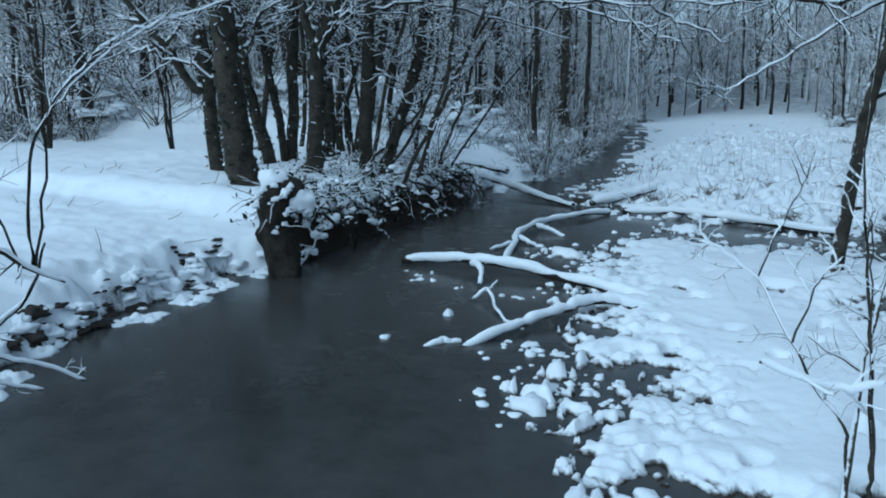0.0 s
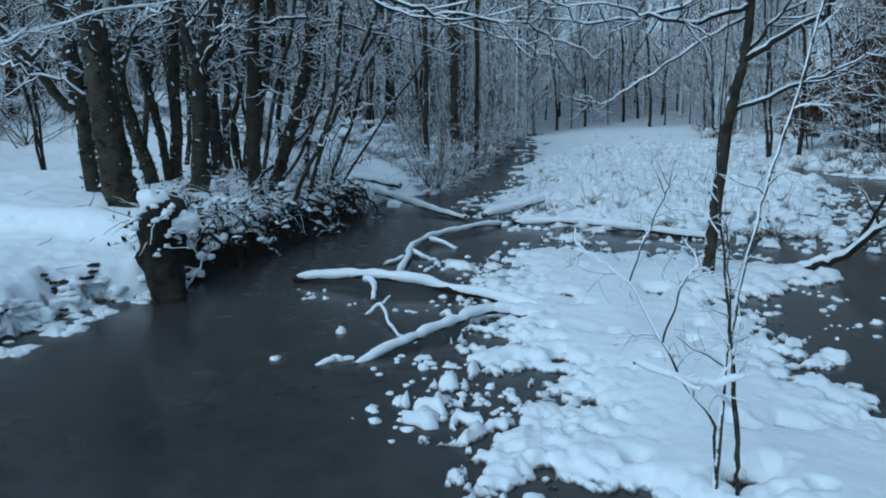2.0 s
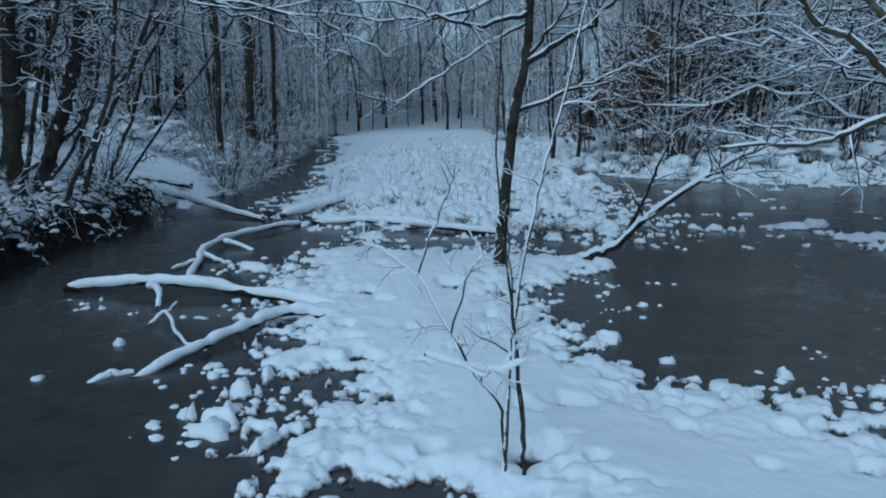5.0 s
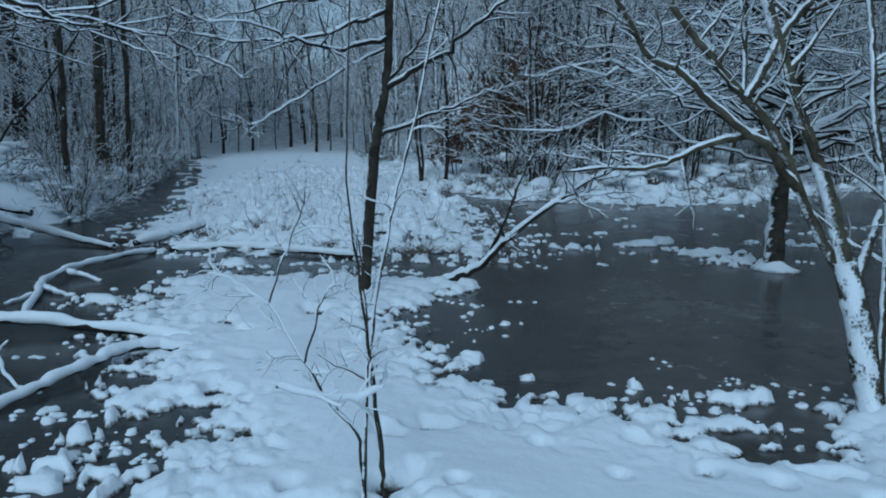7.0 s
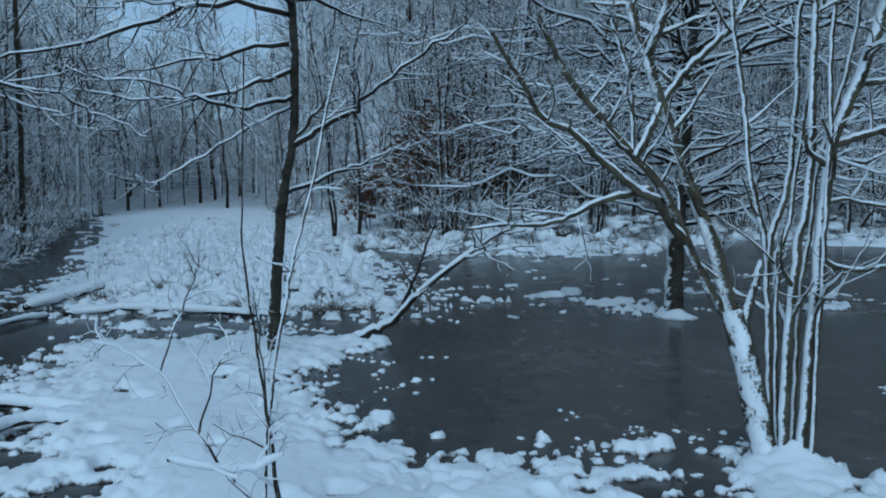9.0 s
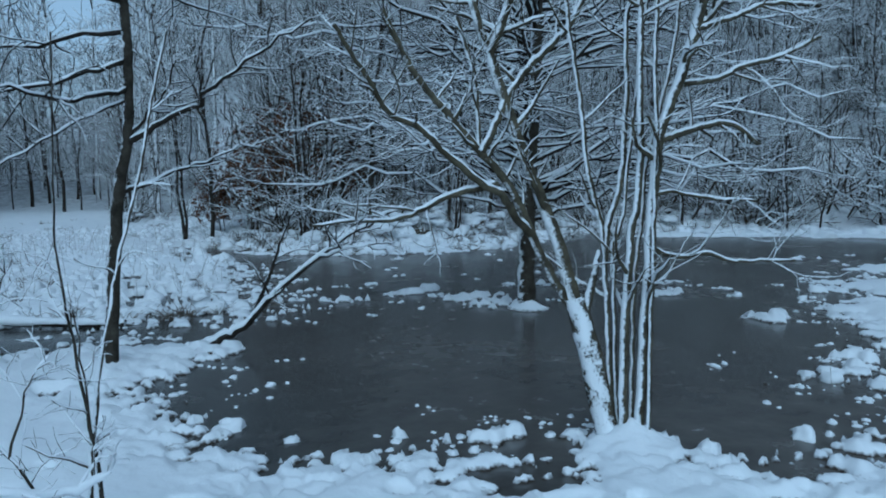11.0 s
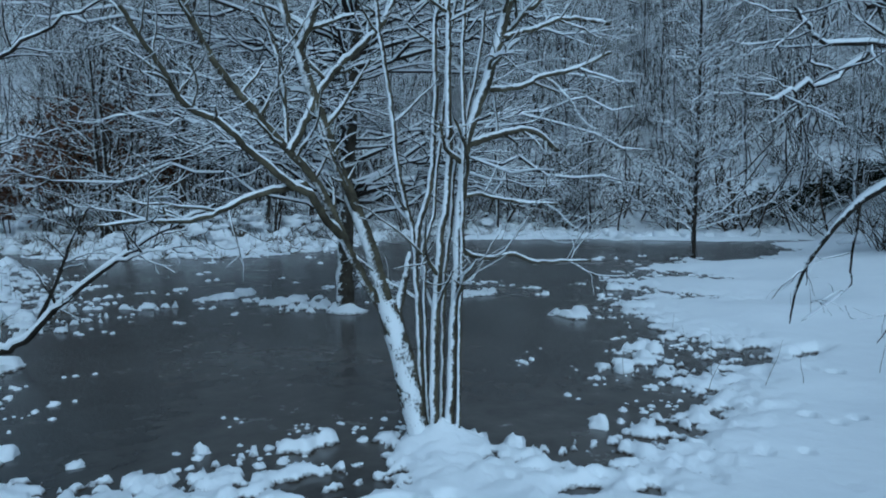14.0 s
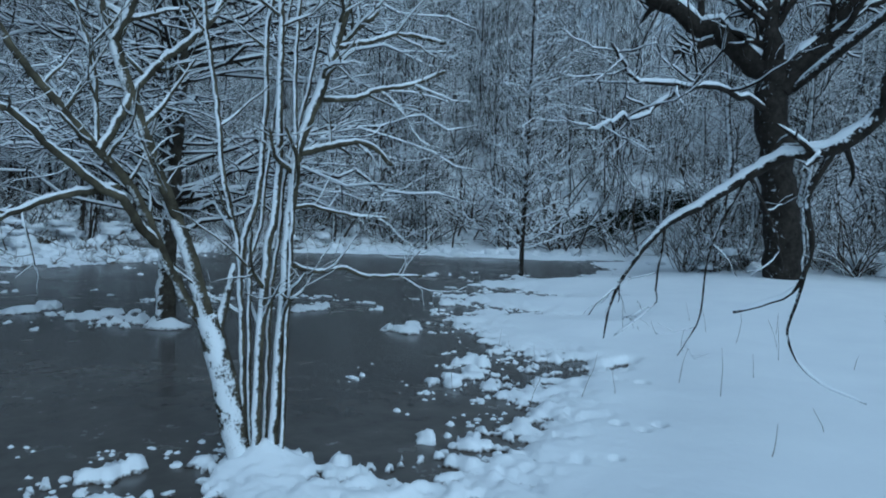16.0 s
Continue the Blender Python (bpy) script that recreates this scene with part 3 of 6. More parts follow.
def add_limb(tree, name, points, r0, r1, rng, bark, side=0, long=0.8, twigs=4, depth=0.03, sides=8, label="", flat=0.3, lift=0.25, wave=0.012, spread=0.9, snow=True, fat=0.82, up=0.95, fine=1.0):
    """A limb of a tree with its side branches as one part, and the snow on it as a part of that."""
    line, radii = limb_line(points, r0, r1, rng, wave=wave)
    bits, cover = [tube(line, radii, sides)], [snow_on(line, radii, depth, rng, 8 if fat > 1 else 5, fat, up)]
    for b, rb in sprout(line, radii, side, rng, long, n=7, flat=flat, lift=lift, spread=spread, least=0.006 * fine, wave=0.17):
        bits.append(tube(b, rb, 5))
        cover.append(snow_on(b, rb, depth * 0.5, rng, 4, 0.72, 1.1))
        for c, rc in sprout(b, rb, twigs, rng, long * 0.45, n=5, flat=flat, lift=lift, least=0.0038 * fine, wave=0.2):
            bits.append(tube(c, rc, 3))
            cover.append(snow_on(c, rc, depth * 0.22, rng, 3, 0.66, 1.2))
    base = np.array(tree.location)
    v, f = joined(bits)
    ob = part(name, mesh_of(name, v - base, f, bark), tree, label)
    if snow:
        v, f = joined(cover)
        part("snow_cover", mesh_of("snow_cover", v - base, f, M_SNOW), ob, "fresh white snow")
    return line, radii


def many_stemmed_tree():
    rng = rng_of(11)
    tree = thing("tree", (4.1, 5.55, 0.1), "many-stemmed young tree plastered with snow at the pond's edge", "tree")

    def stem(pts, r0, r1, side, bark):
        slant = np.array(pts[-1]) - np.array(pts[0])
        leaning = np.hypot(slant[0], slant[1]) > 0.45 * abs(slant[2])
        if pts[0][2] < 0.35:
            pts = [(pts[0][0] * 0.5 + 2.05, pts[0][1] * 0.5 + 2.76, -0.1)] + pts
        add_limb(tree, "stem", pts, r0, r1, rng, bark, side, 0.75, 5, 0.010 if leaning else 0.006, 12, fine=0.85, fat=0.68 if leaning else 0.45, up=0.66, wave=0.004, snow=bark != M_PLASTERED)

    stem([(4.02, 5.64, 0.02), (3.92, 5.70, 0.55), (3.85, 5.75, 0.86), (3.79, 5.79, 1.12)], 0.105, 0.085, 0, M_PLASTERED)
    stem([(3.80, 5.80, 1.07), (3.73, 5.88, 1.44), (3.67, 5.95, 1.68), (3.58, 6.04, 1.98), (3.50, 6.12, 2.27), (3.42, 6.19, 2.58), (3.33, 6.27, 2.91), (3.27, 6.34, 3.15), (3.21, 6.40, 3.42)], 0.060, 0.034, 7, M_LEAN)
    stem([(3.79, 5.81, 1.03), (3.67, 5.87, 1.23), (3.53, 5.95, 1.55), (3.42, 6.00, 1.84), (3.28, 6.07, 2.08), (3.15, 6.12, 2.23), (3.00, 6.18, 2.41), (2.89, 6.22, 2.56), (2.77, 6.26, 2.70), (2.65, 6.30, 2.88), (2.55, 6.33, 3.07), (2.45, 6.35, 3.29)], 0.039, 0.021, 9, M_LEAN)
    stem([(3.15, 6.10, 2.23), (3.25, 6.13, 2.38), (3.34, 6.17, 2.55), (3.45, 6.21, 2.71), (3.59, 6.22, 2.88), (3.74, 6.22, 3.02), (3.90, 6.22, 3.16), (4.04, 6.22, 3.34), (4.15, 6.24, 3.55)], 0.034, 0.024, 7, M_LEAN)
    stem([(3.14, 6.13, 2.28), (3.15, 6.17, 2.55), (3.15, 6.23, 2.81), (3.12, 6.30, 3.02), (3.06, 6.38, 3.29)], 0.017, 0.018, 4, M_POLE)
    stem([(3.49, 5.93, 1.60), (3.36, 5.93, 1.73), (3.23, 5.92, 1.91), (3.11, 5.91, 1.96), (2.96, 5.90, 2.05), (2.82, 5.89, 2.16), (2.68, 5.88, 2.28), (2.53, 5.87, 2.40), (2.36, 5.85, 2.45), (2.25, 5.82, 2.55), (2.16, 5.78, 2.70), (2.05, 5.74, 2.82), (1.92, 5.71, 3.00)], 0.034, 0.013, 9, M_LEAN)
    stem([(3.24, 6.03, 1.98), (3.03, 5.96, 1.95), (2.76, 5.90, 1.89), (2.50, 5.83, 1.78), (2.26, 5.74, 1.74), (2.00, 5.64, 1.75), (1.72, 5.54, 1.73)], 0.032, 0.007, 8, M_LEAN)
    stem([(3.31, 6.29, 3.01), (3.39, 6.28, 3.18), (3.44, 6.29, 3.31), (3.49, 6.29, 3.45)], 0.040, 0.032, 3, M_LEAN)
    stem([(3.84, 5.75, 0.99), (3.88, 5.72, 1.14), (3.91, 5.70, 1.32), (3.94, 5.69, 1.48)], 0.047, 0.017, 0, M_PLASTERED)
    stem([(4.03, 5.63, 0.30), (4.00, 5.64, 0.81), (3.98, 5.65, 1.25), (3.96, 5.67, 1.60), (3.92, 5.70, 1.81), (3.86, 5.74, 2.11), (3.83, 5.76, 2.44), (3.80, 5.78, 2.73), (3.74, 5.81, 3.10), (3.71, 5.83, 3.39)], 0.024, 0.017, 5, M_POLE)
    stem([(4.06, 5.60, 0.28), (4.04, 5.61, 0.81), (4.03, 5.62, 1.34), (4.02, 5.63, 1.51), (4.08, 5.59, 1.73), (4.10, 5.57, 2.11), (4.14, 5.54, 2.62), (4.17, 5.52, 3.11), (4.21, 5.49, 3.40)], 0.017, 0.013, 3, M_POLE)
    stem([(3.98, 5.66, 1.47), (3.99, 5.65, 1.68), (4.06, 5.60, 1.98), (4.08, 5.59, 2.36), (4.09, 5.58, 2.74), (4.08, 5.59, 3.11), (4.11, 5.57, 3.40)], 0.026, 0.017, 3, M_POLE)
    stem([(4.06, 5.52, 0.30), (4.06, 5.52, 0.83), (4.07, 5.51, 1.26), (4.09, 5.50, 1.60), (4.12, 5.47, 1.90), (4.13, 5.46, 2.32), (4.12, 5.47, 2.73), (4.12, 5.47, 3.14), (4.11, 5.48, 3.38)], 0.038, 0.021, 5, M_POLE)
    stem([(4.17, 5.47, 0.18), (4.18, 5.46, 0.74), (4.20, 5.45, 1.17), (4.21, 5.44, 1.60), (4.23, 5.43, 1.98), (4.25, 5.41, 2.30), (4.30, 5.37, 2.53), (4.37, 5.31, 2.78), (4.42, 5.27, 3.02), (4.46, 5.24, 3.23), (4.49, 5.21, 3.39)], 0.038, 0.038, 7, M_POLE)
    stem([(4.20, 5.40, 0.13), (4.20, 5.40, 0.83), (4.21, 5.39, 1.48), (4.21, 5.39, 1.98), (4.22, 5.39, 2.40), (4.20, 5.40, 2.85), (4.21, 5.39, 3.38)], 0.019, 0.015, 3, M_POLE)
    stem([(4.15, 5.54, 0.19), (4.15, 5.54, 0.73), (4.15, 5.53, 1.25), (4.19, 5.51, 1.68), (4.21, 5.49, 2.11), (4.29, 5.43, 2.58), (4.35, 5.38, 2.99), (4.37, 5.36, 3.28)], 0.021, 0.013, 3, M_POLE)
    stem([(4.27, 5.45, 2.29), (4.47, 5.46, 2.35), (4.70, 5.45, 2.41), (4.93, 5.42, 2.44), (5.18, 5.37, 2.28)], 0.030, 0.017, 5, M_POLE)
    stem([(4.24, 5.42, 1.50), (4.46, 5.42, 1.43), (4.70, 5.39, 1.46), (4.91, 5.38, 1.39), (5.16, 5.34, 1.38), (5.45, 5.23, 1.38)], 0.019, 0.010, 5, M_POLE)
    stem([(4.43, 5.26, 3.06), (4.58, 5.29, 3.19), (4.81, 5.24, 3.41)], 0.026, 0.022, 4, M_POLE)
    stem([(4.38, 5.31, 2.70), (4.64, 5.26, 2.74), (4.86, 5.24, 2.84), (5.12, 5.17, 2.91), (5.41, 5.05, 3.06)], 0.021, 0.014, 6, M_POLE)
    stem([(4.45, 5.24, 3.08), (4.73, 5.19, 3.17), (5.00, 5.13, 3.28), (5.33, 4.99, 3.25)], 0.019, 0.014, 6, M_POLE)
    stem([(4.23, 5.45, 1.90), (4.44, 5.46, 1.92), (4.71, 5.41, 1.88), (5.07, 5.27, 1.85)], 0.017, 0.009, 3, M_POLE)
    return tree


def pond_tree():
    rng = rng_of(12)
    tree = thing("tree", (6.45, 11.3, 0.05), "dark-trunked tree standing in the pond with spreading snow-laden boughs", "tree")
    trunk = [(6.45, 11.3, -0.3), (6.42, 11.3, 0.5), (6.44, 11.28, 1.6), (6.5, 11.25, 3.2), (6.55, 11.22, 5.0), (6.5, 11.3, 8.0)]
    add_limb(tree, "trunk", trunk, 0.17, 0.07, rng, M_BARK, 0, sides=12, wave=0.01)
    for i in range(90):
        z = 1.5 + 4.6 * i / 89 + rng.uniform(-0.1, 0.1)
        a = rng.uniform(0, 2 * np.pi)
        reach = rng.uniform(2.6, 5.4)
        way = np.array([np.cos(a), np.sin(a) * 0.85, rng.uniform(0.04, 0.42)])
        start = np.array([6.45 + 0.02 * z, 11.28, z])
        end = start + way * reach
        mid = start + way * reach * 0.5 + UP * rng.uniform(0.0, 0.25)
        end[2] = max(end[2] - rng.uniform(0.0, 0.5), 1.3)
        r = rng.uniform(0.02, 0.048)
        add_limb(tree, "bough", [start, mid, end], r, 0.009, rng, M_DARK, 10, 1.25, 5, 0.022, 5, fine=1.3, fat=0.75, up=0.9, flat=0.75, lift=0.04, wave=0.07)
    return tree


def thin_tree():
    rng = rng_of(13)
    k = thing("tree", (0.36, 9.4, 0.2), "slender grey-barked tree with long snowy side branches on the spit", "tree")
    add_limb(k, "trunk", [(0.33, 9.4, -0.1), (0.36, 9.40, 0.29), (0.41, 9.41, 1.07), (0.49, 9.41, 1.91), (0.59, 9.41, 2.46), (0.63, 9.41, 3.02), (0.63, 9.41, 3.61), (0.6, 9.4, 5.2), (0.7, 9.4, 7.5)], 0.08, 0.04, rng, M_BARK, 0, sides=12, depth=0.02, wave=0.004)
    limbs = [
        ([(0.59, 9.41, 2.44), (1.02, 9.19, 2.70), (1.40, 8.96, 2.96), (1.9, 8.7, 3.35), (2.4, 8.5, 3.7)], 0.036, 0.012),
        ([(0.60, 9.41, 2.50), (0.9, 9.3, 2.85), (1.1, 9.2, 3.3)], 0.025, 0.01),
        ([(0.46, 9.41, 1.88), (1.07, 9.69, 2.17), (1.60, 9.84, 2.37), (2.10, 9.86, 2.60)], 0.03, 0.008),
        ([(0.63, 9.41, 3.02), (0.18, 8.80, 2.81), (-0.14, 8.38, 2.79), (-0.44, 8.14, 2.89), (-1.1, 7.7, 2.95)], 0.03, 0.008),
        ([(0.62, 9.41, 3.3), (0.0, 9.09, 3.0), (-0.75, 8.70, 2.85), (-1.6, 8.33, 2.90)], 0.03, 0.008),
        ([(0.63, 9.41, 3.9), (-0.3, 9.2, 3.9), (-1.3, 9.1, 3.5), (-2.4, 9.0, 3.2), (-3.3, 9.0, 3.1)], 0.035, 0.008),
        ([(0.63, 9.41, 4.3), (-0.4, 8.4, 4.2), (-1.2, 7.6, 3.7), (-2.2, 7.0, 3.4)], 0.03, 0.008),
        ([(0.63, 9.41, 4.0), (0.2, 8.3, 4.0), (-0.1, 7.2, 3.5), (-0.5, 6.3, 3.2)], 0.03, 0.008),
        ([(0.63, 9.41, 4.6), (1.5, 9.0, 4.8), (2.6, 8.6, 4.6), (3.4, 8.4, 4.3)], 0.03, 0.008),
        ([(0.62, 9.41, 2.9), (0.1, 9.0, 2.6), (-0.5, 8.8, 2.15), (-0.9, 8.6, 2.0)], 0.02, 0.006),
        ([(0.63, 9.41, 5.0), (-0.6, 8.2, 4.9), (-1.9, 7.4, 4.3), (-3.0, 6.9, 3.7)], 0.03, 0.008),
        ([(0.63, 9.41, 3.6), (-0.6, 10.2, 3.5), (-1.8, 10.8, 3.3)], 0.03, 0.008),
        ([(0.63, 9.41, 4.1), (1.2, 10.3, 4.2), (2.1, 11.0, 4.1)], 0.03, 0.008),
    ]
    for pts, r0, r1 in limbs:
        add_limb(k, "branch", pts, r0 * 0.95, r1 * 0.8, rng, M_DARK, 11, 0.75, 5, 0.013, 7, wave=0.02, fine=1.2, fat=0.7, up=0.8)
    return k


def sapling():
    rng = rng_of(14)
    s = thing("sapling", (0.58, 4.5, 0.28), "thin dark sapling with bare snow-lined shoots in deep snow", "sapling")
    shoots = [
        ([(0.60, 4.50, 0.1), (0.595, 4.50, 0.35), (0.54, 4.50, 0.83), (0.48, 4.50, 1.26), (0.44, 4.50, 1.59), (0.43, 4.50, 1.93), (0.45, 4.50, 2.6)], 0.012, 0.004, 3),
        ([(0.605, 4.51, 0.1), (0.59, 4.50, 0.29), (0.545, 4.52, 0.71), (0.51, 4.50, 1.12), (0.48, 4.50, 1.45)], 0.010, 0.004, 1),
        ([(0.50, 4.52, 0.1), (0.51, 4.50, 0.47), (0.52, 4.60, 0.80), (0.58, 4.65, 1.23), (0.65, 4.70, 1.60), (0.75, 4.74, 2.01), (0.9, 4.8, 2.7)], 0.017, 0.008, 4),
        ([(0.50, 4.5, 0.2), (0.47, 4.50, 0.47), (0.33, 4.50, 0.65), (0.22, 4.49, 0.85), (0.04, 4.57, 1.12), (-0.12, 4.54, 1.25), (-0.23, 4.52, 1.29)], 0.011, 0.003, 10),
        ([(0.10, 4.37, 0.78), (0.23, 4.39, 0.74), (0.43, 4.40, 0.70), (0.60, 4.44, 0.75)], 0.010, 0.006, 2),
        ([(0.04, 4.57, 1.12), (0.13, 4.68, 1.42), (0.24, 4.69, 1.66)], 0.007, 0.003, 4),
        ([(0.22, 4.49, 0.85), (0.30, 4.49, 1.14), (0.39, 4.50, 1.28)], 0.007, 0.003, 3),
    ]
    for n, (pts, r0, r1, side) in enumerate(shoots):
        add_limb(s, "shoot", pts, r0 * 0.9, r1 * 0.8, rng, M_PLASTERED if n == 2 else M_BARK, side + 3, 0.35, 4, 0.034 if n == 4 else 0.014, 6, wave=0.004, fine=0.5, lift=-0.15, flat=0.2)
    return s


def leaning_tree():
    rng = rng_of(15)
    k = thing("tree", (1.6, 10.33, 0.05), "low tree leaning out over the pond, snow along its upper side", "tree")
    limbs = [
        ([(1.3, 10.36, -0.05), (1.51, 10.35, 0.08), (1.82, 10.32, 0.22), (2.17, 10.27, 0.60), (2.74, 10.17, 1.06), (3.36, 10.22, 1.45), (4.0, 10.28, 1.75)], 0.06, 0.015, 6),
        ([(1.89, 10.31, 0.29), (2.16, 10.38, 0.84), (2.36, 10.45, 1.34), (2.55, 10.52, 1.7)], 0.032, 0.010, 5),
        ([(2.74, 10.17, 1.06), (3.11, 9.88, 1.21), (3.62, 9.62, 1.28)], 0.02, 0.006, 4),
    ]
    for pts, r0, r1, side in limbs:
        add_limb(k, "branch", pts, r0, r1, rng, M_DARK, side + 2, 0.7, 4, 0.024, 8, fat=0.85, fine=1.5)
    return k


def oak():
    rng = rng_of(16)
    z0 = ground_at(20.3, 6.5)
    k = thing("oak_tree", (20.3, 6.5, z0), "massive old oak with dark trunk and snow-topped limbs", "tree")
    add_limb(k, "trunk", [(20.4, 6.4, z0 - 0.3), (20.32, 6.5, 2.0), (20.27, 6.70, 3.2), (20.20, 6.94, 4.83), (20.20, 6.95, 6.1)], 0.47, 0.38, rng, M_OAK, 0, sides=20, wave=0.04, depth=0.0, snow=False)
    limbs = [
        ([(20.20, 6.95, 5.6), (19.85, 8.01, 6.72), (19.37, 9.22, 7.50), (18.85, 10.31, 8.28), (18, 12, 9.5)], 0.36, 0.12, 5),
        ([(20.21, 6.93, 5.54), (20.16, 7.08, 6.96), (20.11, 7.24, 9.5)], 0.34, 0.16, 5),
        ([(20.24, 6.80, 5.4), (20.46, 6.01, 6.48), (20.58, 5.47, 7.25), (20.8, 4.6, 8.6)], 0.32, 0.14, 5),
        ([(20.18, 7.02, 4.9), (17.05, 6.92, 4.83), (14.82, 7.13, 4.61), (13.56, 7.49, 4.70), (12.49, 7.37, 4.99)], 0.085, 0.02, 9),
        ([(14.82, 7.13, 4.61), (13.58, 7.45, 3.90), (12.32, 7.67, 3.50)], 0.05, 0.02, 5),
    ]
    for pts, r0, r1, side in limbs:
        add_limb(k, "limb", pts, r0, r1, rng, M_OAK, side + 3, 2.2, 7, 0.05, 10, wave=0.05, fine=2.0, fat=0.7)
    low = [
        ([(20.3, 6.5, 5.4), (18.8, 3.4, 7.3), (14, 1.6, 6.4), (9.6, 1.7, 4.6), (7.30, 2.17, 3.39), (7.27, 2.27, 2.87), (7.2, 2.57, 2.56), (7.12, 2.87, 2.51), (7.04, 3.14, 2.34), (6.93, 3.45, 2.10), (6.82, 3.73, 1.90), (6.71, 3.96, 1.55), (6.65, 4.09, 1.25), (6.63, 4.14, 0.9)], 0.105, 0.006, 6),
        ([(7.2, 2.57, 2.56), (7.16, 2.73, 2.18), (7.17, 2.67, 1.78), (7.14, 2.8, 1.41), (7.02, 3.19, 1.22)], 0.032, 0.012, 0),
        ([(7.17, 2.67, 1.78), (7.15, 2.75, 1.33), (7.14, 2.79, 1.05), (7.18, 2.6, 0.76), (7.26, 2.23, 0.62)], 0.016, 0.005, 0),
        ([(7.03, 3.17, 2.3), (6.95, 3.39, 1.73), (6.93, 3.43, 1.16), (6.88, 3.58, 0.81)], 0.014, 0.004, 3),
        ([(6.82, 3.73, 1.90), (6.8, 3.77, 1.41), (6.79, 3.78, 1.22), (6.66, 4.06, 0.93)], 0.012, 0.004, 3),
        ([(7.04, 3.14, 2.34), (7.1, 2.95, 1.94), (7.13, 2.85, 1.59)], 0.02, 0.006, 2),
    ]
    for pts, r0, r1, side in low:
        add_limb(k, "low_limb", pts, r0, r1, rng, M_DARK, side, 0.55, 3, 0.02, 9, wave=0.003, lift=-0.5, fine=0.6)
    return k


def traced_tree(pts, r0, r1, seed, fork=None):
    """A tree of the left bank, grown along the given line and on above it."""
    rng = rng_of(seed)
    x, y, _ = pts[0]
    z0 = ground_at(x, y)
    slim = r0 < 0.06
    k = thing("tree", (x, y, z0), "slim snow-flecked stem leaning out from the bank" if slim else "dark mossy bank tree with snow caught in its bark", "tree", "trees on the bank")
    base = np.array(k.location)
    bark = M_BARK
    top, last = np.array(pts[-1]), np.array(pts[-1]) - np.array(pts[-2])
    last = last / max(last[2], 0.3)
    line = [(x, y, z0 - 0.25), *pts] + [tuple(top + last * h * 0.8 + np.array([0, 0, 0.2 * h])) for h in ((1.2, 2.6) if slim else (1.5, 3.0, 4.6))]
    line, radii = limb_line(line, r0 * 0.85, r1 * 0.75, rng, 30, 0.008 if slim else 0.014)
    away = np.linspace(0, 1, 30)
    radii = radii * (1 + 0.5 * np.exp(-away / 0.05)) * (1 + 0.04 * rng.standard_normal(30))
    v, f = tube(line, radii, 8 if slim else 16)
    part("trunk", mesh_of("trunk", v - base, f, bark), k)
    if fork:
        fp, f0, f1 = fork
        way = np.array(fp[-1]) - np.array(fp[-2])
        fp = [*fp, tuple(np.array(fp[-1]) + way * 1.5), tuple(np.array(fp[-1]) + way * 3.0)]
        add_limb(k, "limb", fp, f0, f1 * 0.6, rng, bark, 8, 1.1, 4, 0.03, 10, fine=1.4)
    if not slim:
        leaves = []
        for _ in range(int(260 * r0 / 0.15)):
            u = rng.random() ** 1.2 * 0.6 * 29
            i = int(u)
            p, a = line[i] + (line[i + 1] - line[i]) * (u - i), rng.uniform(0, 6.28)
            p = p + (radii[i] + rng.uniform(0.0, 0.04)) * np.array([np.cos(a), np.sin(a), 0])
            e = rng.standard_normal((2, 3)) * 0.018
            leaves.append(np.stack([p - e[0], p + e[1], p + e[0], p - e[1]]))
        v = np.array(leaves).reshape(-1, 3) - base
        part("ivy", mesh_of("ivy", v, np.arange(len(v)).reshape(-1, 4), M_IVY, False), k, "small ivy leaves flecked with snow")
    flecks = []
    for _ in range(12 if slim else 26):
        i = int(rng.integers(1, 20))
        a = rng.uniform(0, 6.28)
        c = line[i] + (line[i + 1] - line[i]) * rng.random() + radii[i] * 0.92 * np.array([np.cos(a), np.sin(a), 0])
        flecks.append(heap_mesh(c, rng.uniform(0.008, 0.02) + 0.1 * radii[i] * rng.random() ** 3, rng.uniform(0.7, 2.2), rng, 4, 6))
    v, f = joined(flecks)
    tagged(part("snow_crust", mesh_of("snow_crust", v - base, f, M_SNOW), k, "snow caught on the bark"), kind="stuff")
    for b, rb in sprout(line, radii, 5 if slim else 9, rng, 1.3 if slim else 2.2, first=0.22 if slim else 0.4, n=5, lift=0.3, flat=0.2):
        add_limb(k, "branch", list(b), min(rb[0], 0.03), 0.006, rng, bark, 6, 0.8, 4, 0.016, 5, wave=0.04, fine=1.5)
    return k


many_stemmed_tree()
pond_tree()
thin_tree()
sapling()
leaning_tree()
oak()
traced_tree([(-7.19, 8.57, 0.62), (-7.27, 8.49, 1.08), (-7.31, 8.45, 1.80), (-7.34, 8.41, 2.58), (-7.37, 8.39, 3.33)], 0.324, 0.153, 100)
traced_tree([(-9.17, 9.82, 0.68), (-9.21, 9.78, 1.58), (-9.23, 9.76, 2.33), (-9.27, 9.71, 3.07), (-9.35, 9.63, 3.60)], 0.155, 0.134, 101, fork=([(-9.29, 9.69, 2.10), (-9.42, 9.55, 2.29), (-9.57, 9.37, 2.70), (-9.69, 9.23, 3.01), (-9.88, 8.99, 3.40)], 0.093, 0.052))
traced_tree([(-8.68, 9.65, 0.68), (-8.72, 9.61, 1.40), (-8.73, 9.60, 2.23), (-8.70, 9.63, 3.03)], 0.130, 0.090, 102)
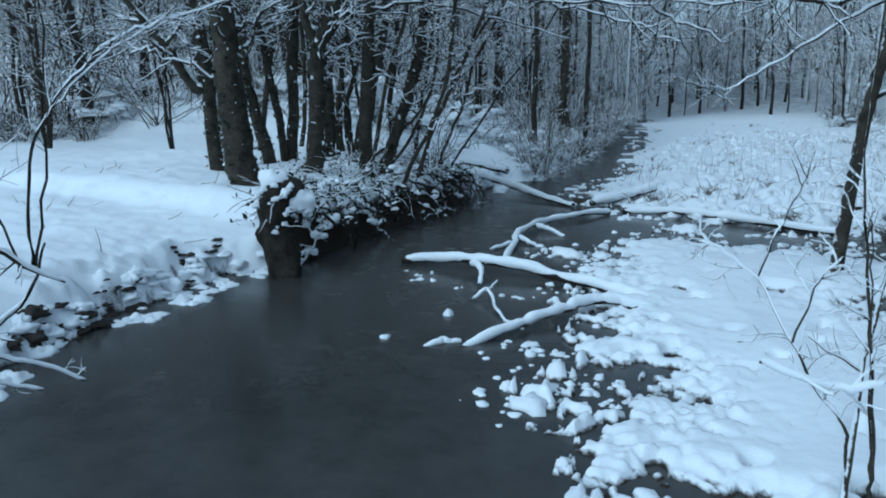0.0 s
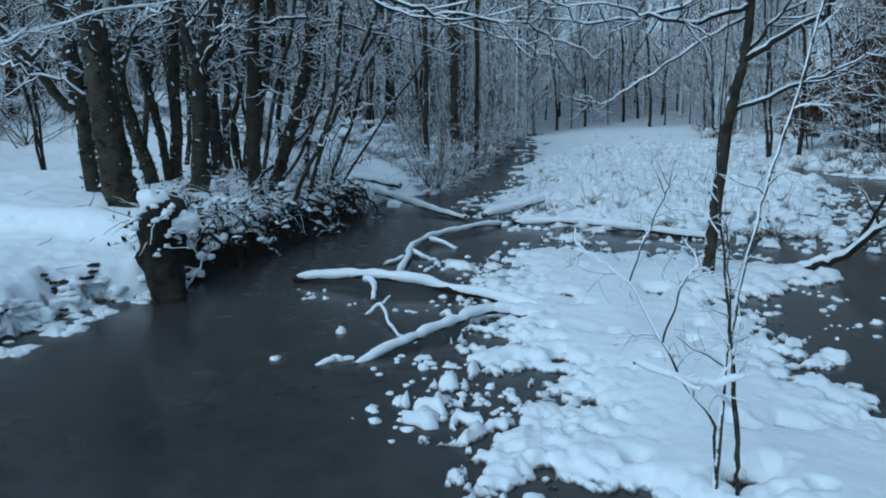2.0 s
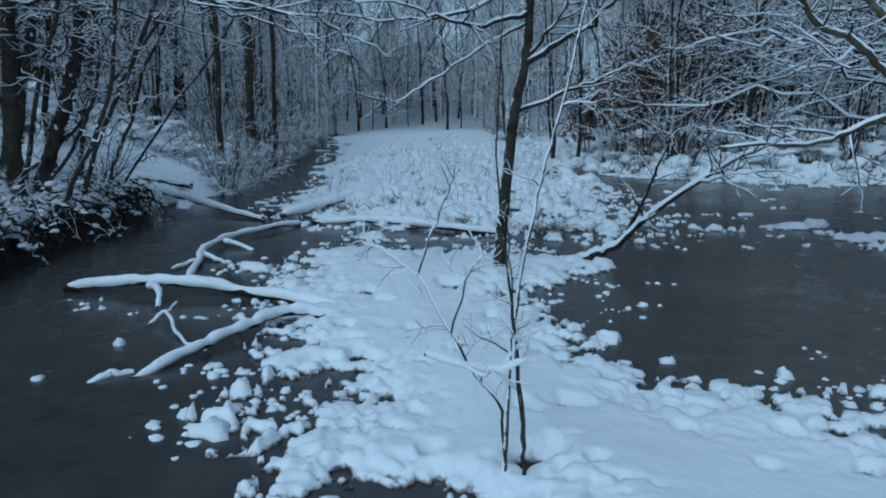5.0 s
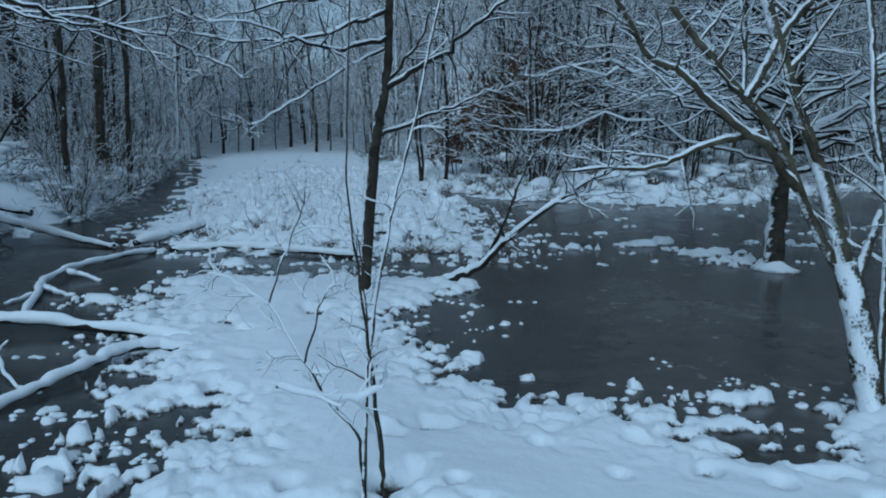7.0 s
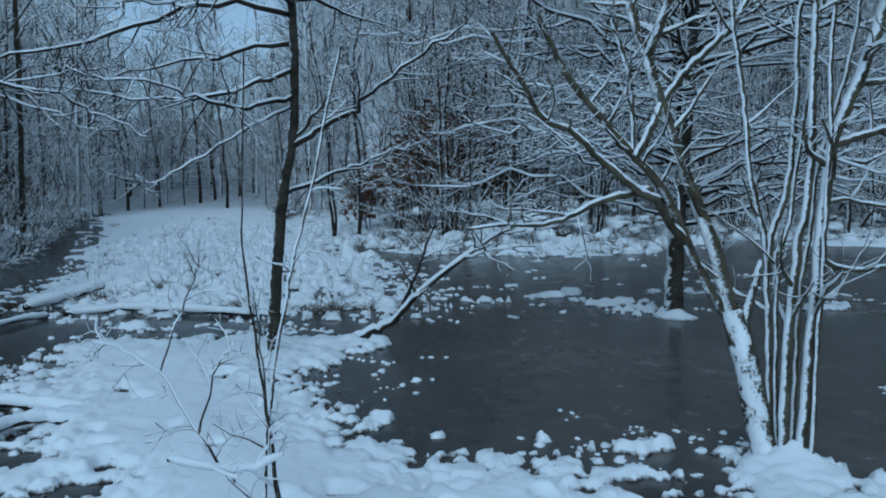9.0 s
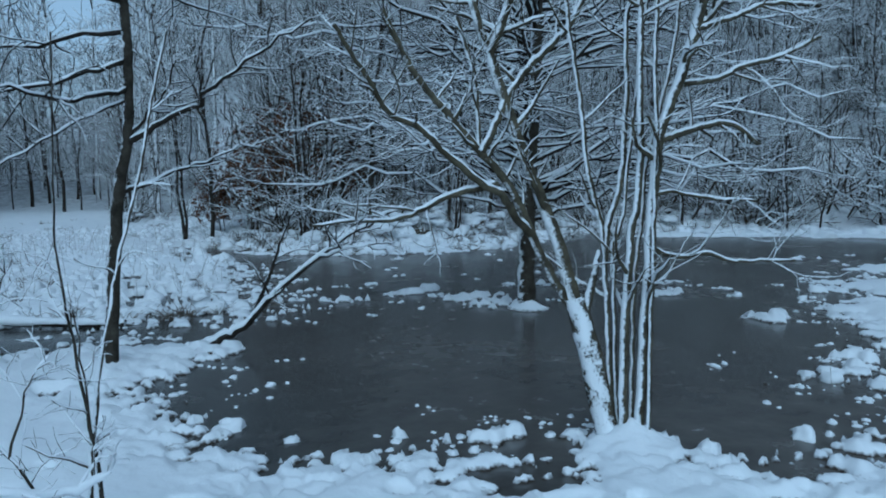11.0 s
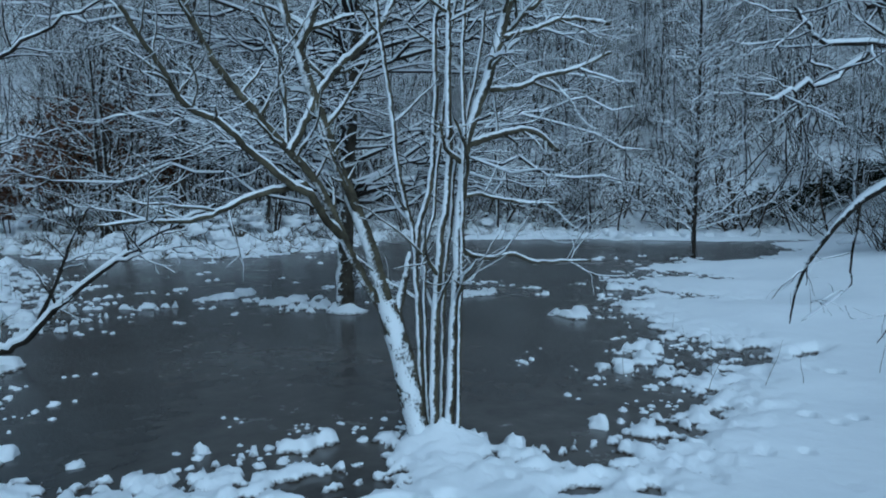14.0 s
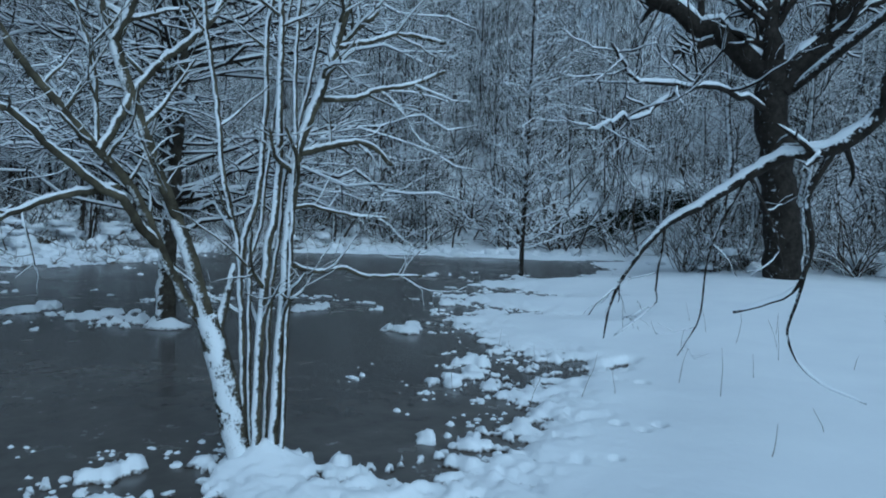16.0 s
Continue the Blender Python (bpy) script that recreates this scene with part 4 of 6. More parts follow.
traced_tree([(-9.14, 11.11, 0.68), (-9.26, 11.00, 1.37), (-9.36, 10.90, 2.00), (-9.43, 10.83, 2.65), (-9.33, 10.92, 3.74)], 0.166, 0.088, 103)
traced_tree([(-9.16, 11.50, 0.72), (-9.22, 11.44, 1.73), (-9.31, 11.35, 2.36), (-9.36, 11.31, 2.97), (-9.44, 11.23, 3.78)], 0.090, 0.102, 104)
traced_tree([(-9.19, 11.71, 0.70), (-9.11, 11.78, 1.72), (-9.11, 11.78, 2.67), (-9.02, 11.86, 3.81)], 0.137, 0.137, 105)
traced_tree([(-7.43, 10.23, 0.62), (-7.36, 10.29, 1.29), (-7.32, 10.32, 2.21), (-7.29, 10.35, 2.79), (-7.16, 10.45, 3.09), (-7.04, 10.54, 3.61)], 0.202, 0.125, 106, fork=([(-7.30, 10.34, 2.79), (-7.39, 10.26, 3.09), (-7.47, 10.19, 3.61)], 0.087, 0.067))
traced_tree([(-8.86, 12.53, 0.85), (-8.86, 12.53, 1.70), (-8.84, 12.54, 2.58), (-8.72, 12.63, 3.45)], 0.153, 0.106, 107)
traced_tree([(-8.43, 12.85, 0.84), (-8.34, 12.92, 1.46), (-8.20, 13.02, 2.36), (-8.15, 13.06, 3.23), (-8.15, 13.06, 3.98)], 0.106, 0.118, 108)
traced_tree([(-8.31, 12.94, 0.89), (-8.19, 13.03, 1.80), (-8.02, 13.15, 2.79), (-7.88, 13.25, 3.55), (-7.88, 13.25, 3.98)], 0.094, 0.118, 109)
traced_tree([(-6.80, 11.44, 0.72), (-6.59, 11.59, 1.48), (-6.41, 11.70, 2.06), (-6.23, 11.81, 2.86), (-6.13, 11.87, 3.69)], 0.131, 0.111, 110)
traced_tree([(-6.07, 11.44, 0.72), (-5.81, 11.60, 1.58), (-5.57, 11.73, 2.19), (-5.30, 11.88, 2.83), (-5.02, 12.02, 3.58)], 0.049, 0.039, 111)
traced_tree([(-5.95, 10.82, 0.72), (-5.63, 11.01, 1.42), (-5.38, 11.16, 2.18), (-5.28, 11.22, 2.96), (-5.23, 11.24, 3.51)], 0.046, 0.037, 112)
traced_tree([(-6.12, 12.16, 0.70), (-5.91, 12.28, 1.36), (-5.72, 12.38, 1.85), (-5.53, 12.48, 2.58), (-5.17, 12.66, 3.33)], 0.041, 0.031, 113)
traced_tree([(-8.72, 12.63, 0.92), (-8.78, 12.59, 1.70), (-8.91, 12.48, 2.47), (-8.99, 12.42, 3.23)], 0.047, 0.035, 114)
traced_tree([(-7.56, 12.18, 0.75), (-7.44, 12.27, 1.55), (-7.26, 12.39, 2.53), (-7.02, 12.55, 3.34), (-6.95, 12.59, 3.78)], 0.055, 0.044, 115)
traced_tree([(-8.54, 12.77, 0.90), (-8.59, 12.73, 1.58), (-8.42, 12.87, 2.58), (-8.28, 12.96, 3.45)], 0.071, 0.047, 116)
traced_tree([(-6.41, 13.23, 0.70), (-6.00, 13.45, 1.35), (-5.63, 13.63, 1.99), (-5.10, 13.87, 2.72)], 0.033, 0.022, 117)
traced_tree([(-7.71, 11.41, 0.78), (-7.34, 11.69, 0.89), (-7.01, 11.92, 1.13), (-6.80, 12.06, 1.43), (-6.59, 12.19, 1.66)], 0.052, 0.031, 118)
traced_tree([(-7.59, 22.60, 1.78), (-7.57, 22.60, 3.54), (-7.60, 22.59, 5.24), (-7.59, 22.60, 6.61)], 0.164, 0.140, 140)
traced_tree([(-7.25, 23.79, 1.97), (-7.20, 23.80, 4.47), (-7.20, 23.80, 6.90)], 0.095, 0.081, 141)
traced_tree([(-7.28, 19.48, 1.70), (-7.26, 19.49, 3.83), (-7.29, 19.48, 5.90)], 0.095, 0.081, 143)
traced_tree([(-11.15, 12.77, 0.45), (-10.95, 12.96, 1.93), (-10.80, 13.10, 3.37), (-10.73, 13.16, 4.07)], 0.079, 0.067, 150)
traced_tree([(-10.46, 13.40, 0.54), (-10.31, 13.53, 1.92), (-10.30, 13.54, 3.37), (-10.34, 13.51, 4.08)], 0.065, 0.056, 151)
traced_tree([(-9.29, 13.46, 0.70), (-9.30, 13.45, 1.91), (-9.14, 13.57, 3.32), (-9.06, 13.63, 4.00)], 0.088, 0.075, 152)
traced_tree([(-8.92, 13.37, 0.72), (-8.97, 13.32, 1.68), (-9.09, 13.24, 2.84), (-9.14, 13.20, 3.96)], 0.062, 0.052, 153)
traced_tree([(-8.17, 13.89, 0.64), (-8.25, 13.84, 1.67), (-8.13, 13.92, 2.94), (-8.05, 13.97, 3.96)], 0.074, 0.063, 154)
traced_tree([(-7.82, 12.55, 0.82), (-7.98, 12.44, 1.70), (-8.09, 12.36, 2.56), (-8.18, 12.29, 3.59)], 0.045, 0.038, 155)
traced_tree([(-7.29, 13.27, 0.67), (-7.20, 13.32, 1.68), (-7.01, 13.44, 2.77), (-6.90, 13.50, 3.83)], 0.058, 0.049, 156)
traced_tree([(-6.66, 11.41, 0.75), (-6.27, 11.66, 1.43), (-5.97, 11.85, 2.38), (-5.89, 11.89, 3.31)], 0.040, 0.034, 157)
traced_tree([(-11.81, 12.82, 0.42), (-11.68, 12.95, 1.69), (-11.63, 13.00, 3.16), (-11.63, 13.00, 4.12)], 0.081, 0.069, 158)


# ---- woods ----
def wood_tree(seed, tall, r, twigs, stems=1, label="", leaves=0, name="tree"):
    """A tree of the woods: trunk and crown, built at the origin and copied."""
    rng = rng_of(seed)
    k = thing(name, (0, 0, 0), label, "tree", "trees of the wood")
    trunk, crown, quads = [], [], []
    for s in range(stems):
        a = rng.uniform(0, 6.28)
        out = 0.0 if stems == 1 else rng.uniform(0.2, 0.9)
        way = np.array([np.cos(a) * out, np.sin(a) * out, 0])
        h = tall * rng.uniform(0.75, 1.0)
        pts = [way * 0.05 - UP * 0.3, way * 0.25 + UP * h * 0.3, way * 0.6 + UP * h * 0.65 + rng.standard_normal(3) * 0.15, way + UP * h + rng.standard_normal(3) * 0.3]
        line, radii = limb_line(pts, r * rng.uniform(0.7, 1.0), r * 0.3, rng, 9, 0.05)
        trunk.append(tube(line, radii, 6))
        for b, rb in sprout(line, radii, twigs // stems, rng, tall * 0.27, first=0.2, n=4, thin=0.3, lift=0.08, flat=0.45, least=0.018, wave=0.22):
            crown.append(tube(b, rb, 3))
            for c, rc in sprout(b, rb, 6, rng, 1.15, first=0.12, n=2, lift=0.05, flat=0.7, least=0.016, wave=0.3):
                crown.append(tube(c, rc, 3))
                for _ in range(leaves):
                    p = c[rng.integers(0, 2)] + rng.standard_normal(3) * 0.06
                    quads.append((p, rng.standard_normal((2, 3)) * 0.04))
    v, f = joined(trunk)
    part("trunk", mesh_of("trunk", v, f, M_TRUNK), k)
    v, f = joined(crown)
    part("crown", mesh_of("crown", v, f, M_WOODS), k)
    if quads:
        p = np.array([q[0] for q in quads])
        e = np.array([q[1] for q in quads])
        v = np.stack([p - e[:, 0], p + e[:, 1], p + e[:, 0], p - e[:, 1]], 1).reshape(-1, 3)
        part("foliage", mesh_of("foliage", v, np.arange(len(v)).reshape(-1, 4), M_LEAF, False), k, "withered brown leaves")
    return k


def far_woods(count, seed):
    """The snowy woods far behind on the rise, too many and far to tell apart, coloured paler for haze."""
    rng = rng_of(seed)
    kinds = []
    for _ in range(5):
        tall = rng.uniform(14, 19)
        line, radii = limb_line([(0, 0, -0.5), (0.1, 0, tall * 0.5), (rng.uniform(-0.5, 0.5), 0.2, tall)], 0.14, 0.03, rng, 4, 0.05)
        bits = [tube(line, radii, 4)]
        for b, rb in sprout(line, radii, 46, rng, 3.6, first=0.06, n=2, thin=0.4, lift=0.05, flat=0.6, least=0.04, wave=0.25):
            bits.append(tube(b, rb, 3))
            for c, rc in sprout(b, rb, 2, rng, 2.0, n=2, lift=0.1, flat=0.4, least=0.03):
                bits.append(tube(c, rc, 3))
        kinds.append(joined(bits))
    out = []
    for _ in range(count):
        az, d = radians(rng.uniform(-66, 96)), rng.uniform(48, 88)
        if -0.25 < az < -0.03 and (d < 66 or rng.random() < 0.12):
            continue
        x, y = 0.6 + d * np.sin(az), 1.1 + d * np.cos(az)
        v, f = kinds[int(rng.integers(5))]
        a, size = rng.uniform(0, 6.28), rng.uniform(0.8, 1.3)
        turn = np.array([[np.cos(a), -np.sin(a), 0], [np.sin(a), np.cos(a), 0], [0, 0, 1]])
        out.append((v @ turn.T * size + np.array([x, y, ground_at(x, y)]), f))
    v, f = joined(out)
    ob = new("far_woods", mesh_of("far_woods", v, f, M_FAR_HAZED))
    return tagged(ob, "dense bare woods on the far rise, snow and bark paled for haze", "woods", kind="stuff")


def shrub(seed, tall, stems, label, bark=None, r=0.024):
    """A bush of many arching bare shoots."""
    rng = rng_of(seed)
    k = thing("shrub", (0, 0, 0), label, "shrub", "bushes of the banks")
    bits = []
    for _ in range(stems):
        a = rng.uniform(0, 6.28)
        way = np.array([np.cos(a), np.sin(a), rng.uniform(0.5, 2.2)])
        line = wander((rng.uniform(-0.2, 0.2), rng.uniform(-0.2, 0.2), -0.1), way, tall * rng.uniform(0.6, 1.1), 7, rng, 0.12, -0.25)
        radii = np.linspace(r, r * 0.5, 7)
        bits.append(tube(line, radii, 3))
        for b, rb in sprout(line, radii, 6, rng, tall * 0.3, n=2, least=r * 0.5, lift=0.1):
            bits.append(tube(b, rb, 3))
    v, f = joined(bits)
    part("brushwood", mesh_of("brushwood", v, f, bark or M_TWIG), k)
    return k


def undergrowth(count, seed, near=15, far=55, big=1.0, west=-1.2):
    """Low snowy brushwood that covers the floor of the woods."""
    rng = rng_of(seed)
    kinds = []
    for _ in range(8):
        bits = []
        for _ in range(9):
            a = rng.uniform(0, 6.28)
            line = wander((rng.uniform(-0.5, 0.5), rng.uniform(-0.5, 0.5), -0.1), (np.cos(a), np.sin(a), rng.uniform(0.3, 2.0)), rng.uniform(0.7, 2.2), 3, rng, 0.25, -0.3)
            radii = np.linspace(0.03, 0.018, 3)
            bits.append(tube(line, radii, 3))
            for b, rb in sprout(line, radii, 3, rng, 0.7, n=2, least=0.016, lift=0.1):
                bits.append(tube(b, rb, 3))
        kinds.append(joined(bits))
    az, d = rng.uniform(west, 1.64, count * 5), near + (far - near) * rng.random(count * 5) ** 1.4
    x, y = 0.6 + d * np.sin(az), 1.1 + d * np.cos(az)
    keep = np.flatnonzero(in_woods(x, y, d, 4.2))[:count]
    z, out = height(x, y), []
    for i in keep:
        v, f = kinds[int(rng.integers(8))]
        a, size = rng.uniform(0, 6.28), big * rng.uniform(0.6, 1.3)
        turn = np.array([[np.cos(a), -np.sin(a), 0], [np.sin(a), np.cos(a), 0], [0, 0, 1]])
        out.append((v @ turn.T * size + np.array([x[i], y[i], z[i]]), f))
    v, f = joined(out)
    ob = new("undergrowth", mesh_of("undergrowth", v, f, M_TWIG))
    return tagged(ob, "tangled snowy brushwood on the floor of the woods", "undergrowth", kind="stuff")


def spread(models, spots, seed):
    """Copies of the models on the given spots, turned at random."""
    rng = rng_of(seed)
    for n, (x, y, size) in enumerate(spots):
        ob = models[int(rng.integers(len(models)))]
        m = pose(x, y, ground_at(x, y), rng.uniform(-3, 3), rng.uniform(-3, 3), rng.uniform(0, 360))
        made = copy_thing(ob, m)
        made.scale = (size, size, size)


TREES = [
    wood_tree(201, 11.0, 0.12, 50, 1, "slim bare woodland tree dusted with snow"),
    wood_tree(202, 9.5, 0.08, 48, 1, "slim bare woodland tree dusted with snow"),
    wood_tree(203, 11.5, 0.16, 50, 1, "stout bare woodland tree dusted with snow"),
    wood_tree(204, 8.0, 0.06, 48, 3, "bare coppiced tree with several snowy stems"),
    wood_tree(205, 9.0, 0.08, 50, 2, "bare twin-stemmed tree dusted with snow"),
]
BEECHES = [wood_tree(211, 5.0, 0.05, 52, 2, "young beech still holding withered brown leaves", 12), wood_tree(212, 4.0, 0.05, 48, 3, "young beech still holding withered brown leaves", 12)]
BANK_BRUSH = [shrub(231, 1.6, 12, "dark bare brush hanging over the undercut bank", M_DARK, 0.013), shrub(232, 1.4, 14, "bare snowy brush hanging over the undercut bank", M_TWIG, 0.013)]
SHRUBS = [shrub(221, 2.2, 18, "snowy thicket of bare arching shoots"), shrub(222, 1.4, 18, "low snowy thicket of bare shoots"), shrub(223, 3.2, 18, "tall snowy thicket of bare shoots")]


def wood_spots(seed, count, test, size, near=14, far=62, gap=1.0):
    rng = rng_of(seed)
    out = []
    while len(out) < count:
        az, d = radians(rng.uniform(-62, 92)), near + (far - near) * rng.random() ** 1.3
        x, y = 0.6 + d * np.sin(az), 1.1 + d * np.cos(az)
        if test(x, y, d)[0] and all((x - a) ** 2 + (y - b) ** 2 > gap for a, b, _ in out):
            out.append((x, y, rng.uniform(*size)))
    return out


def in_woods(x, y, d, inset=2.0):
    x, y, d = (np.atleast_1d(np.asarray(v, float)) for v in (x, y, d))
    left, mead, pen = (inside_by(p, x, y) for p in (LEFT_BANK, MEADOW, PENINSULA))
    open_field = (x < 4 + (y - 20) * 0.06) & (y < 40) & (x > -20)
    vista = (np.arctan2(x - 0.6, y - 1.1) > -0.235) & (np.arctan2(x - 0.6, y - 1.1) < -0.03) & (d < 60)
    return ~vista & (((left > inset) & (d > 22) & ((x < -12) | (y > 20))) | ((pen > 3) & (d > 22) & (x > 18)) | ((mead > inset) & ~open_field) | ((d > 36) & (x > 8)))


spread(TREES, wood_spots(301, 260, in_woods, (0.8, 1.25), 17, 60), 401)
spread(TREES, [(1.9, 28.1, 0.9), (2.7, 27.1, 0.9), (5.2, 28.8, 1.0), (-9.6, 29, 1.0), (26, 23.8, 0.8)], 406)
spread(SHRUBS, wood_spots(302, 90, in_woods, (0.8, 1.5), 15, 45), 402)
spread(SHRUBS, [(-7.6 - 0.26 * i - 0.6 * (i % 3), 21.0 + i * 0.95, 0.6 + 0.12 * (i % 5)) for i in range(0, 34)], 403)
spread(TREES, [(-8.6 - 0.24 * i - 1.3 * (i % 3), 22.0 + i * 1.25, 0.75 + 0.1 * (i % 4)) for i in range(7, 28, 2)], 415)
spread(BANK_BRUSH, [(-6.4, 9.8, 0.6), (-6.4, 10.8, 0.6), (-6.3, 12.3, 0.7), (-6.8, 13.2, 0.8), (-5.55, 12.4, 0.45), (-5.5, 11.4, 0.4)], 404)
spread(SHRUBS[1:2], [(3.6 + 0.55 * i + 0.3 * (i % 3), 26.0 - 0.12 * i + 0.8 * (i % 4), 0.5 + 0.07 * (i % 5)) for i in range(0, 26, 2)], 407)
spread(BEECHES, [(4.4, 29.4, 1.0), (5.9, 30.2, 0.9), (7.3, 30.0, 1.1), (8.9, 32, 1.2), (3.4, 31, 0.8), (5.0, 28.3, 0.8), (6.6, 28.6, 0.9), (7.9, 28.9, 0.8)], 405)
for i, ob in enumerate(TREES + BEECHES + SHRUBS + BANK_BRUSH):
    ob.location = (-26 - 3 * i, 36 + 2 * i, ground_at(-26 - 3 * i, 36 + 2 * i))
spread(SHRUBS, [(13.5 + 0.9 * i, 27.0 + 0.35 * i % 2.6 + 0.9 * (i % 3), 0.6 + 0.1 * (i % 4)) for i in range(0, 30, 2)], 408)
spread(SHRUBS, [(-13.5, 15.5, 0.8), (-15, 17, 1.0), (-12.5, 18, 0.8), (-16.5, 14.5, 0.9), (-17.5, 13, 0.8), (-19, 12, 0.9)], 409)
spread(SHRUBS, [(21.5 + 0.8 * i, 8.6 - 0.75 * i % 4.1, 0.7 + 0.15 * (i % 3)) for i in range(12)] + [(15 + 1.1 * i, 27.6 + 1.3 * (i % 3), 0.8 + 0.14 * (i % 4)) for i in range(18)], 411)
spread(TREES[:3], [(9 + 1.5 * i + 0.9 * (i % 3), 29.5 + 2.2 * (i % 4) - 0.35 * i, 0.85 + 0.1 * (i % 4)) for i in range(20)], 412)
spread(TREES[:3], [(0.6 + d * np.sin(a), 1.1 + d * np.cos(a), 1.0 + 0.1 * (i % 4)) for i, (a, d) in enumerate((-0.25 + 0.0115 * j + 0.004 * (j % 3), 61 + (j * 7) % 13) for j in range(20))], 413)
spread(SHRUBS, [(-6.15, 16.8, 0.5), (-6.35, 17.2, 0.6), (-6.2, 17.6, 0.5)], 414)
spread(SHRUBS, [(np.interp(18.5 + 0.8 * i, [16.4, 20.9, 27.4, 38, 60], [-6.2, -6.9, -7.9, -10.5, -16]) - 0.35 - 0.35 * (i % 2), 18.5 + 0.8 * i, 0.45 + 0.09 * (i % 4) + 0.008 * i) for i in range(3, 34)], 416)
spread(SHRUBS[:2], [(np.interp(18.8 + 0.7 * i, [16.4, 20.9, 27.4, 38, 60], [-6.2, -6.9, -7.9, -10.5, -16]) - 0.1 - 0.5 * (i % 3), 18.8 + 0.7 * i, 0.75 + 0.1 * (i % 4)) for i in range(32)], 417)
spread(TREES[3:4], [(-13.5, 12.5, 0.7), (-16, 11, 0.8), (-12, 20, 0.8), (-15, 19.5, 0.9)], 410)
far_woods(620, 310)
undergrowth(430, 311)
undergrowth(420, 312, 36, 62, 1.9, 0.15)


def young_tree():
    rng = rng_of(320)
    z0 = ground_at(19.0, 13.5)
    k = thing("tree", (19.0, 13.5, z0), "straight young tree with fine snowy twigs at the pond's rim", "tree")
    add_limb(k, "trunk", [(19.0, 13.5, z0 - 0.2), (19.02, 13.5, 4.0), (19.0, 13.55, 10.5)], 0.085, 0.03, rng, M_DARK, 0, sides=8, depth=0.01)
    line, radii = limb_line([(19.0, 13.5, z0), (19.02, 13.5, 4.0), (19.0, 13.55, 10.5)], 0.085, 0.03, rng)
    for b, rb in sprout(line, radii, 84, rng, 2.3, first=0.1, n=4, thin=0.3, lift=0.1, flat=0.4, spread=0.95, least=0.012):
        add_limb(k, "branch", list(b), min(rb[0], 0.018), 0.009, rng, M_TWIG, 9, 0.7, 0, 0.03, 4, wave=0.03, fine=2.2)


def evergreen_bush(x, y, wide, tall, seed):
    rng = rng_of(seed)
    z0 = ground_at(x, y)
    k = thing("evergreen_bush", (x, y, z0), "dark evergreen bush bowed under patches of snow", "bush", "evergreen bushes")
    stems, quads = [], []
    for _ in range(40):
        a = rng.uniform(0, 6.28)
        line = wander((0, 0, -0.1), (np.cos(a) * wide / tall, np.sin(a) * wide / tall, 1), tall * rng.uniform(0.35, 1.15), 6, rng, 0.2, -0.5)
        stems.append(tube(line, np.linspace(0.02, 0.008, 6), 3))
        for _ in range(190):
            p = line[rng.integers(1, 6)] + rng.standard_normal(3) * 0.14
            e = rng.standard_normal((2, 3)) * np.array([0.045, 0.045, 0.035])
            quads.append(np.stack([p - e[0], p + e[1], p + e[0], p - e[1]]))
    v, f = joined(stems)
    part("stem", mesh_of("stem", v, f, M_DARK), k)
    v = np.array(quads).reshape(-1, 3)
    part("foliage", mesh_of("foliage", v, np.arange(len(v)).reshape(-1, 4), M_IVY, False), k)


young_tree()
evergreen_bush(34.6, 19.4, 1.7, 1.9, 330)
evergreen_bush(36.6, 18.3, 1.5, 1.6, 331)
evergreen_bush(38.6, 17.0, 1.5, 1.8, 332)


def bent_sapling():
    rng = rng_of(340)
    z0 = ground_at(-6.05, 4.6)
    k = thing("sapling", (-6.05, 4.6, z0), "sapling bent into an arch by the snow on it", "sapling")
    for pts, r0 in (
        ([(-6.07, 4.60, z0 - 0.1), (-6.03, 4.66, 1.25), (-5.96, 4.78, 1.74), (-5.82, 5.01, 2.14), (-5.58, 5.35, 2.51), (-5.30, 5.70, 2.72), (-4.92, 6.13, 2.91), (-4.78, 6.95, 3.1)], 0.022),
        ([(-6.05, 4.62, z0 - 0.1), (-5.95, 4.81, 1.39), (-5.93, 4.82, 1.74), (-5.76, 5.09, 2.19), (-5.46, 5.51, 2.59), (-5.17, 5.86, 2.80)], 0.018),
        ([(-6.1, 4.55, z0 - 0.1), (-6.2, 4.4, 1.2), (-6.3, 4.3, 2.0), (-6.1, 4.4, 2.9)], 0.016),
    ):
        add_limb(k, "shoot", pts, r0 * 0.8, 0.005, rng, M_DARK, 14, 0.8, 4, 0.014, 6, fine=0.7)


def fallen_boughs():
    rng = rng_of(341)
    k = thing("fallen_bough", (-4.3, 2.9, 0.2), "broken snowy boughs hanging from the bank over the water", "branch")
    for pts, r0 in (
        ([(-4.6, 2.0, 1.45), (-4.05, 3.06, 1.30), (-3.96, 3.24, 1.12), (-3.88, 3.38, 0.99), (-3.80, 3.52, 0.89)], 0.03),
        ([(-4.5, 2.2, 0.7), (-4.09, 2.98, 0.60), (-4.00, 3.17, 0.48), (-3.89, 3.38, 0.37), (-3.78, 3.56, 0.23)], 0.017),
        ([(-4.5, 2.3, 0.5), (-4.07, 3.01, 0.42), (-4.01, 3.16, 0.31), (-3.90, 3.35, 0.22)], 0.014),
        ([(-4.6, 2.0, 1.45), (-4.5, 2.2, 0.6), (-4.3, 2.5, 0.1), (-4.2, 2.7, -0.1)], 0.045),
        ([(-4.3, 2.6, 0.5), (-4.06, 3.04, 0.63), (-3.96, 3.25, 0.72), (-3.89, 3.38, 0.91), (-3.84, 3.45, 1.15)], 0.02),
    ):
        add_limb(k, "branch", pts, r0, 0.007, rng, M_DARK, 2, 0.3, 2, 0.016, 7, wave=0.004, fine=0.7)


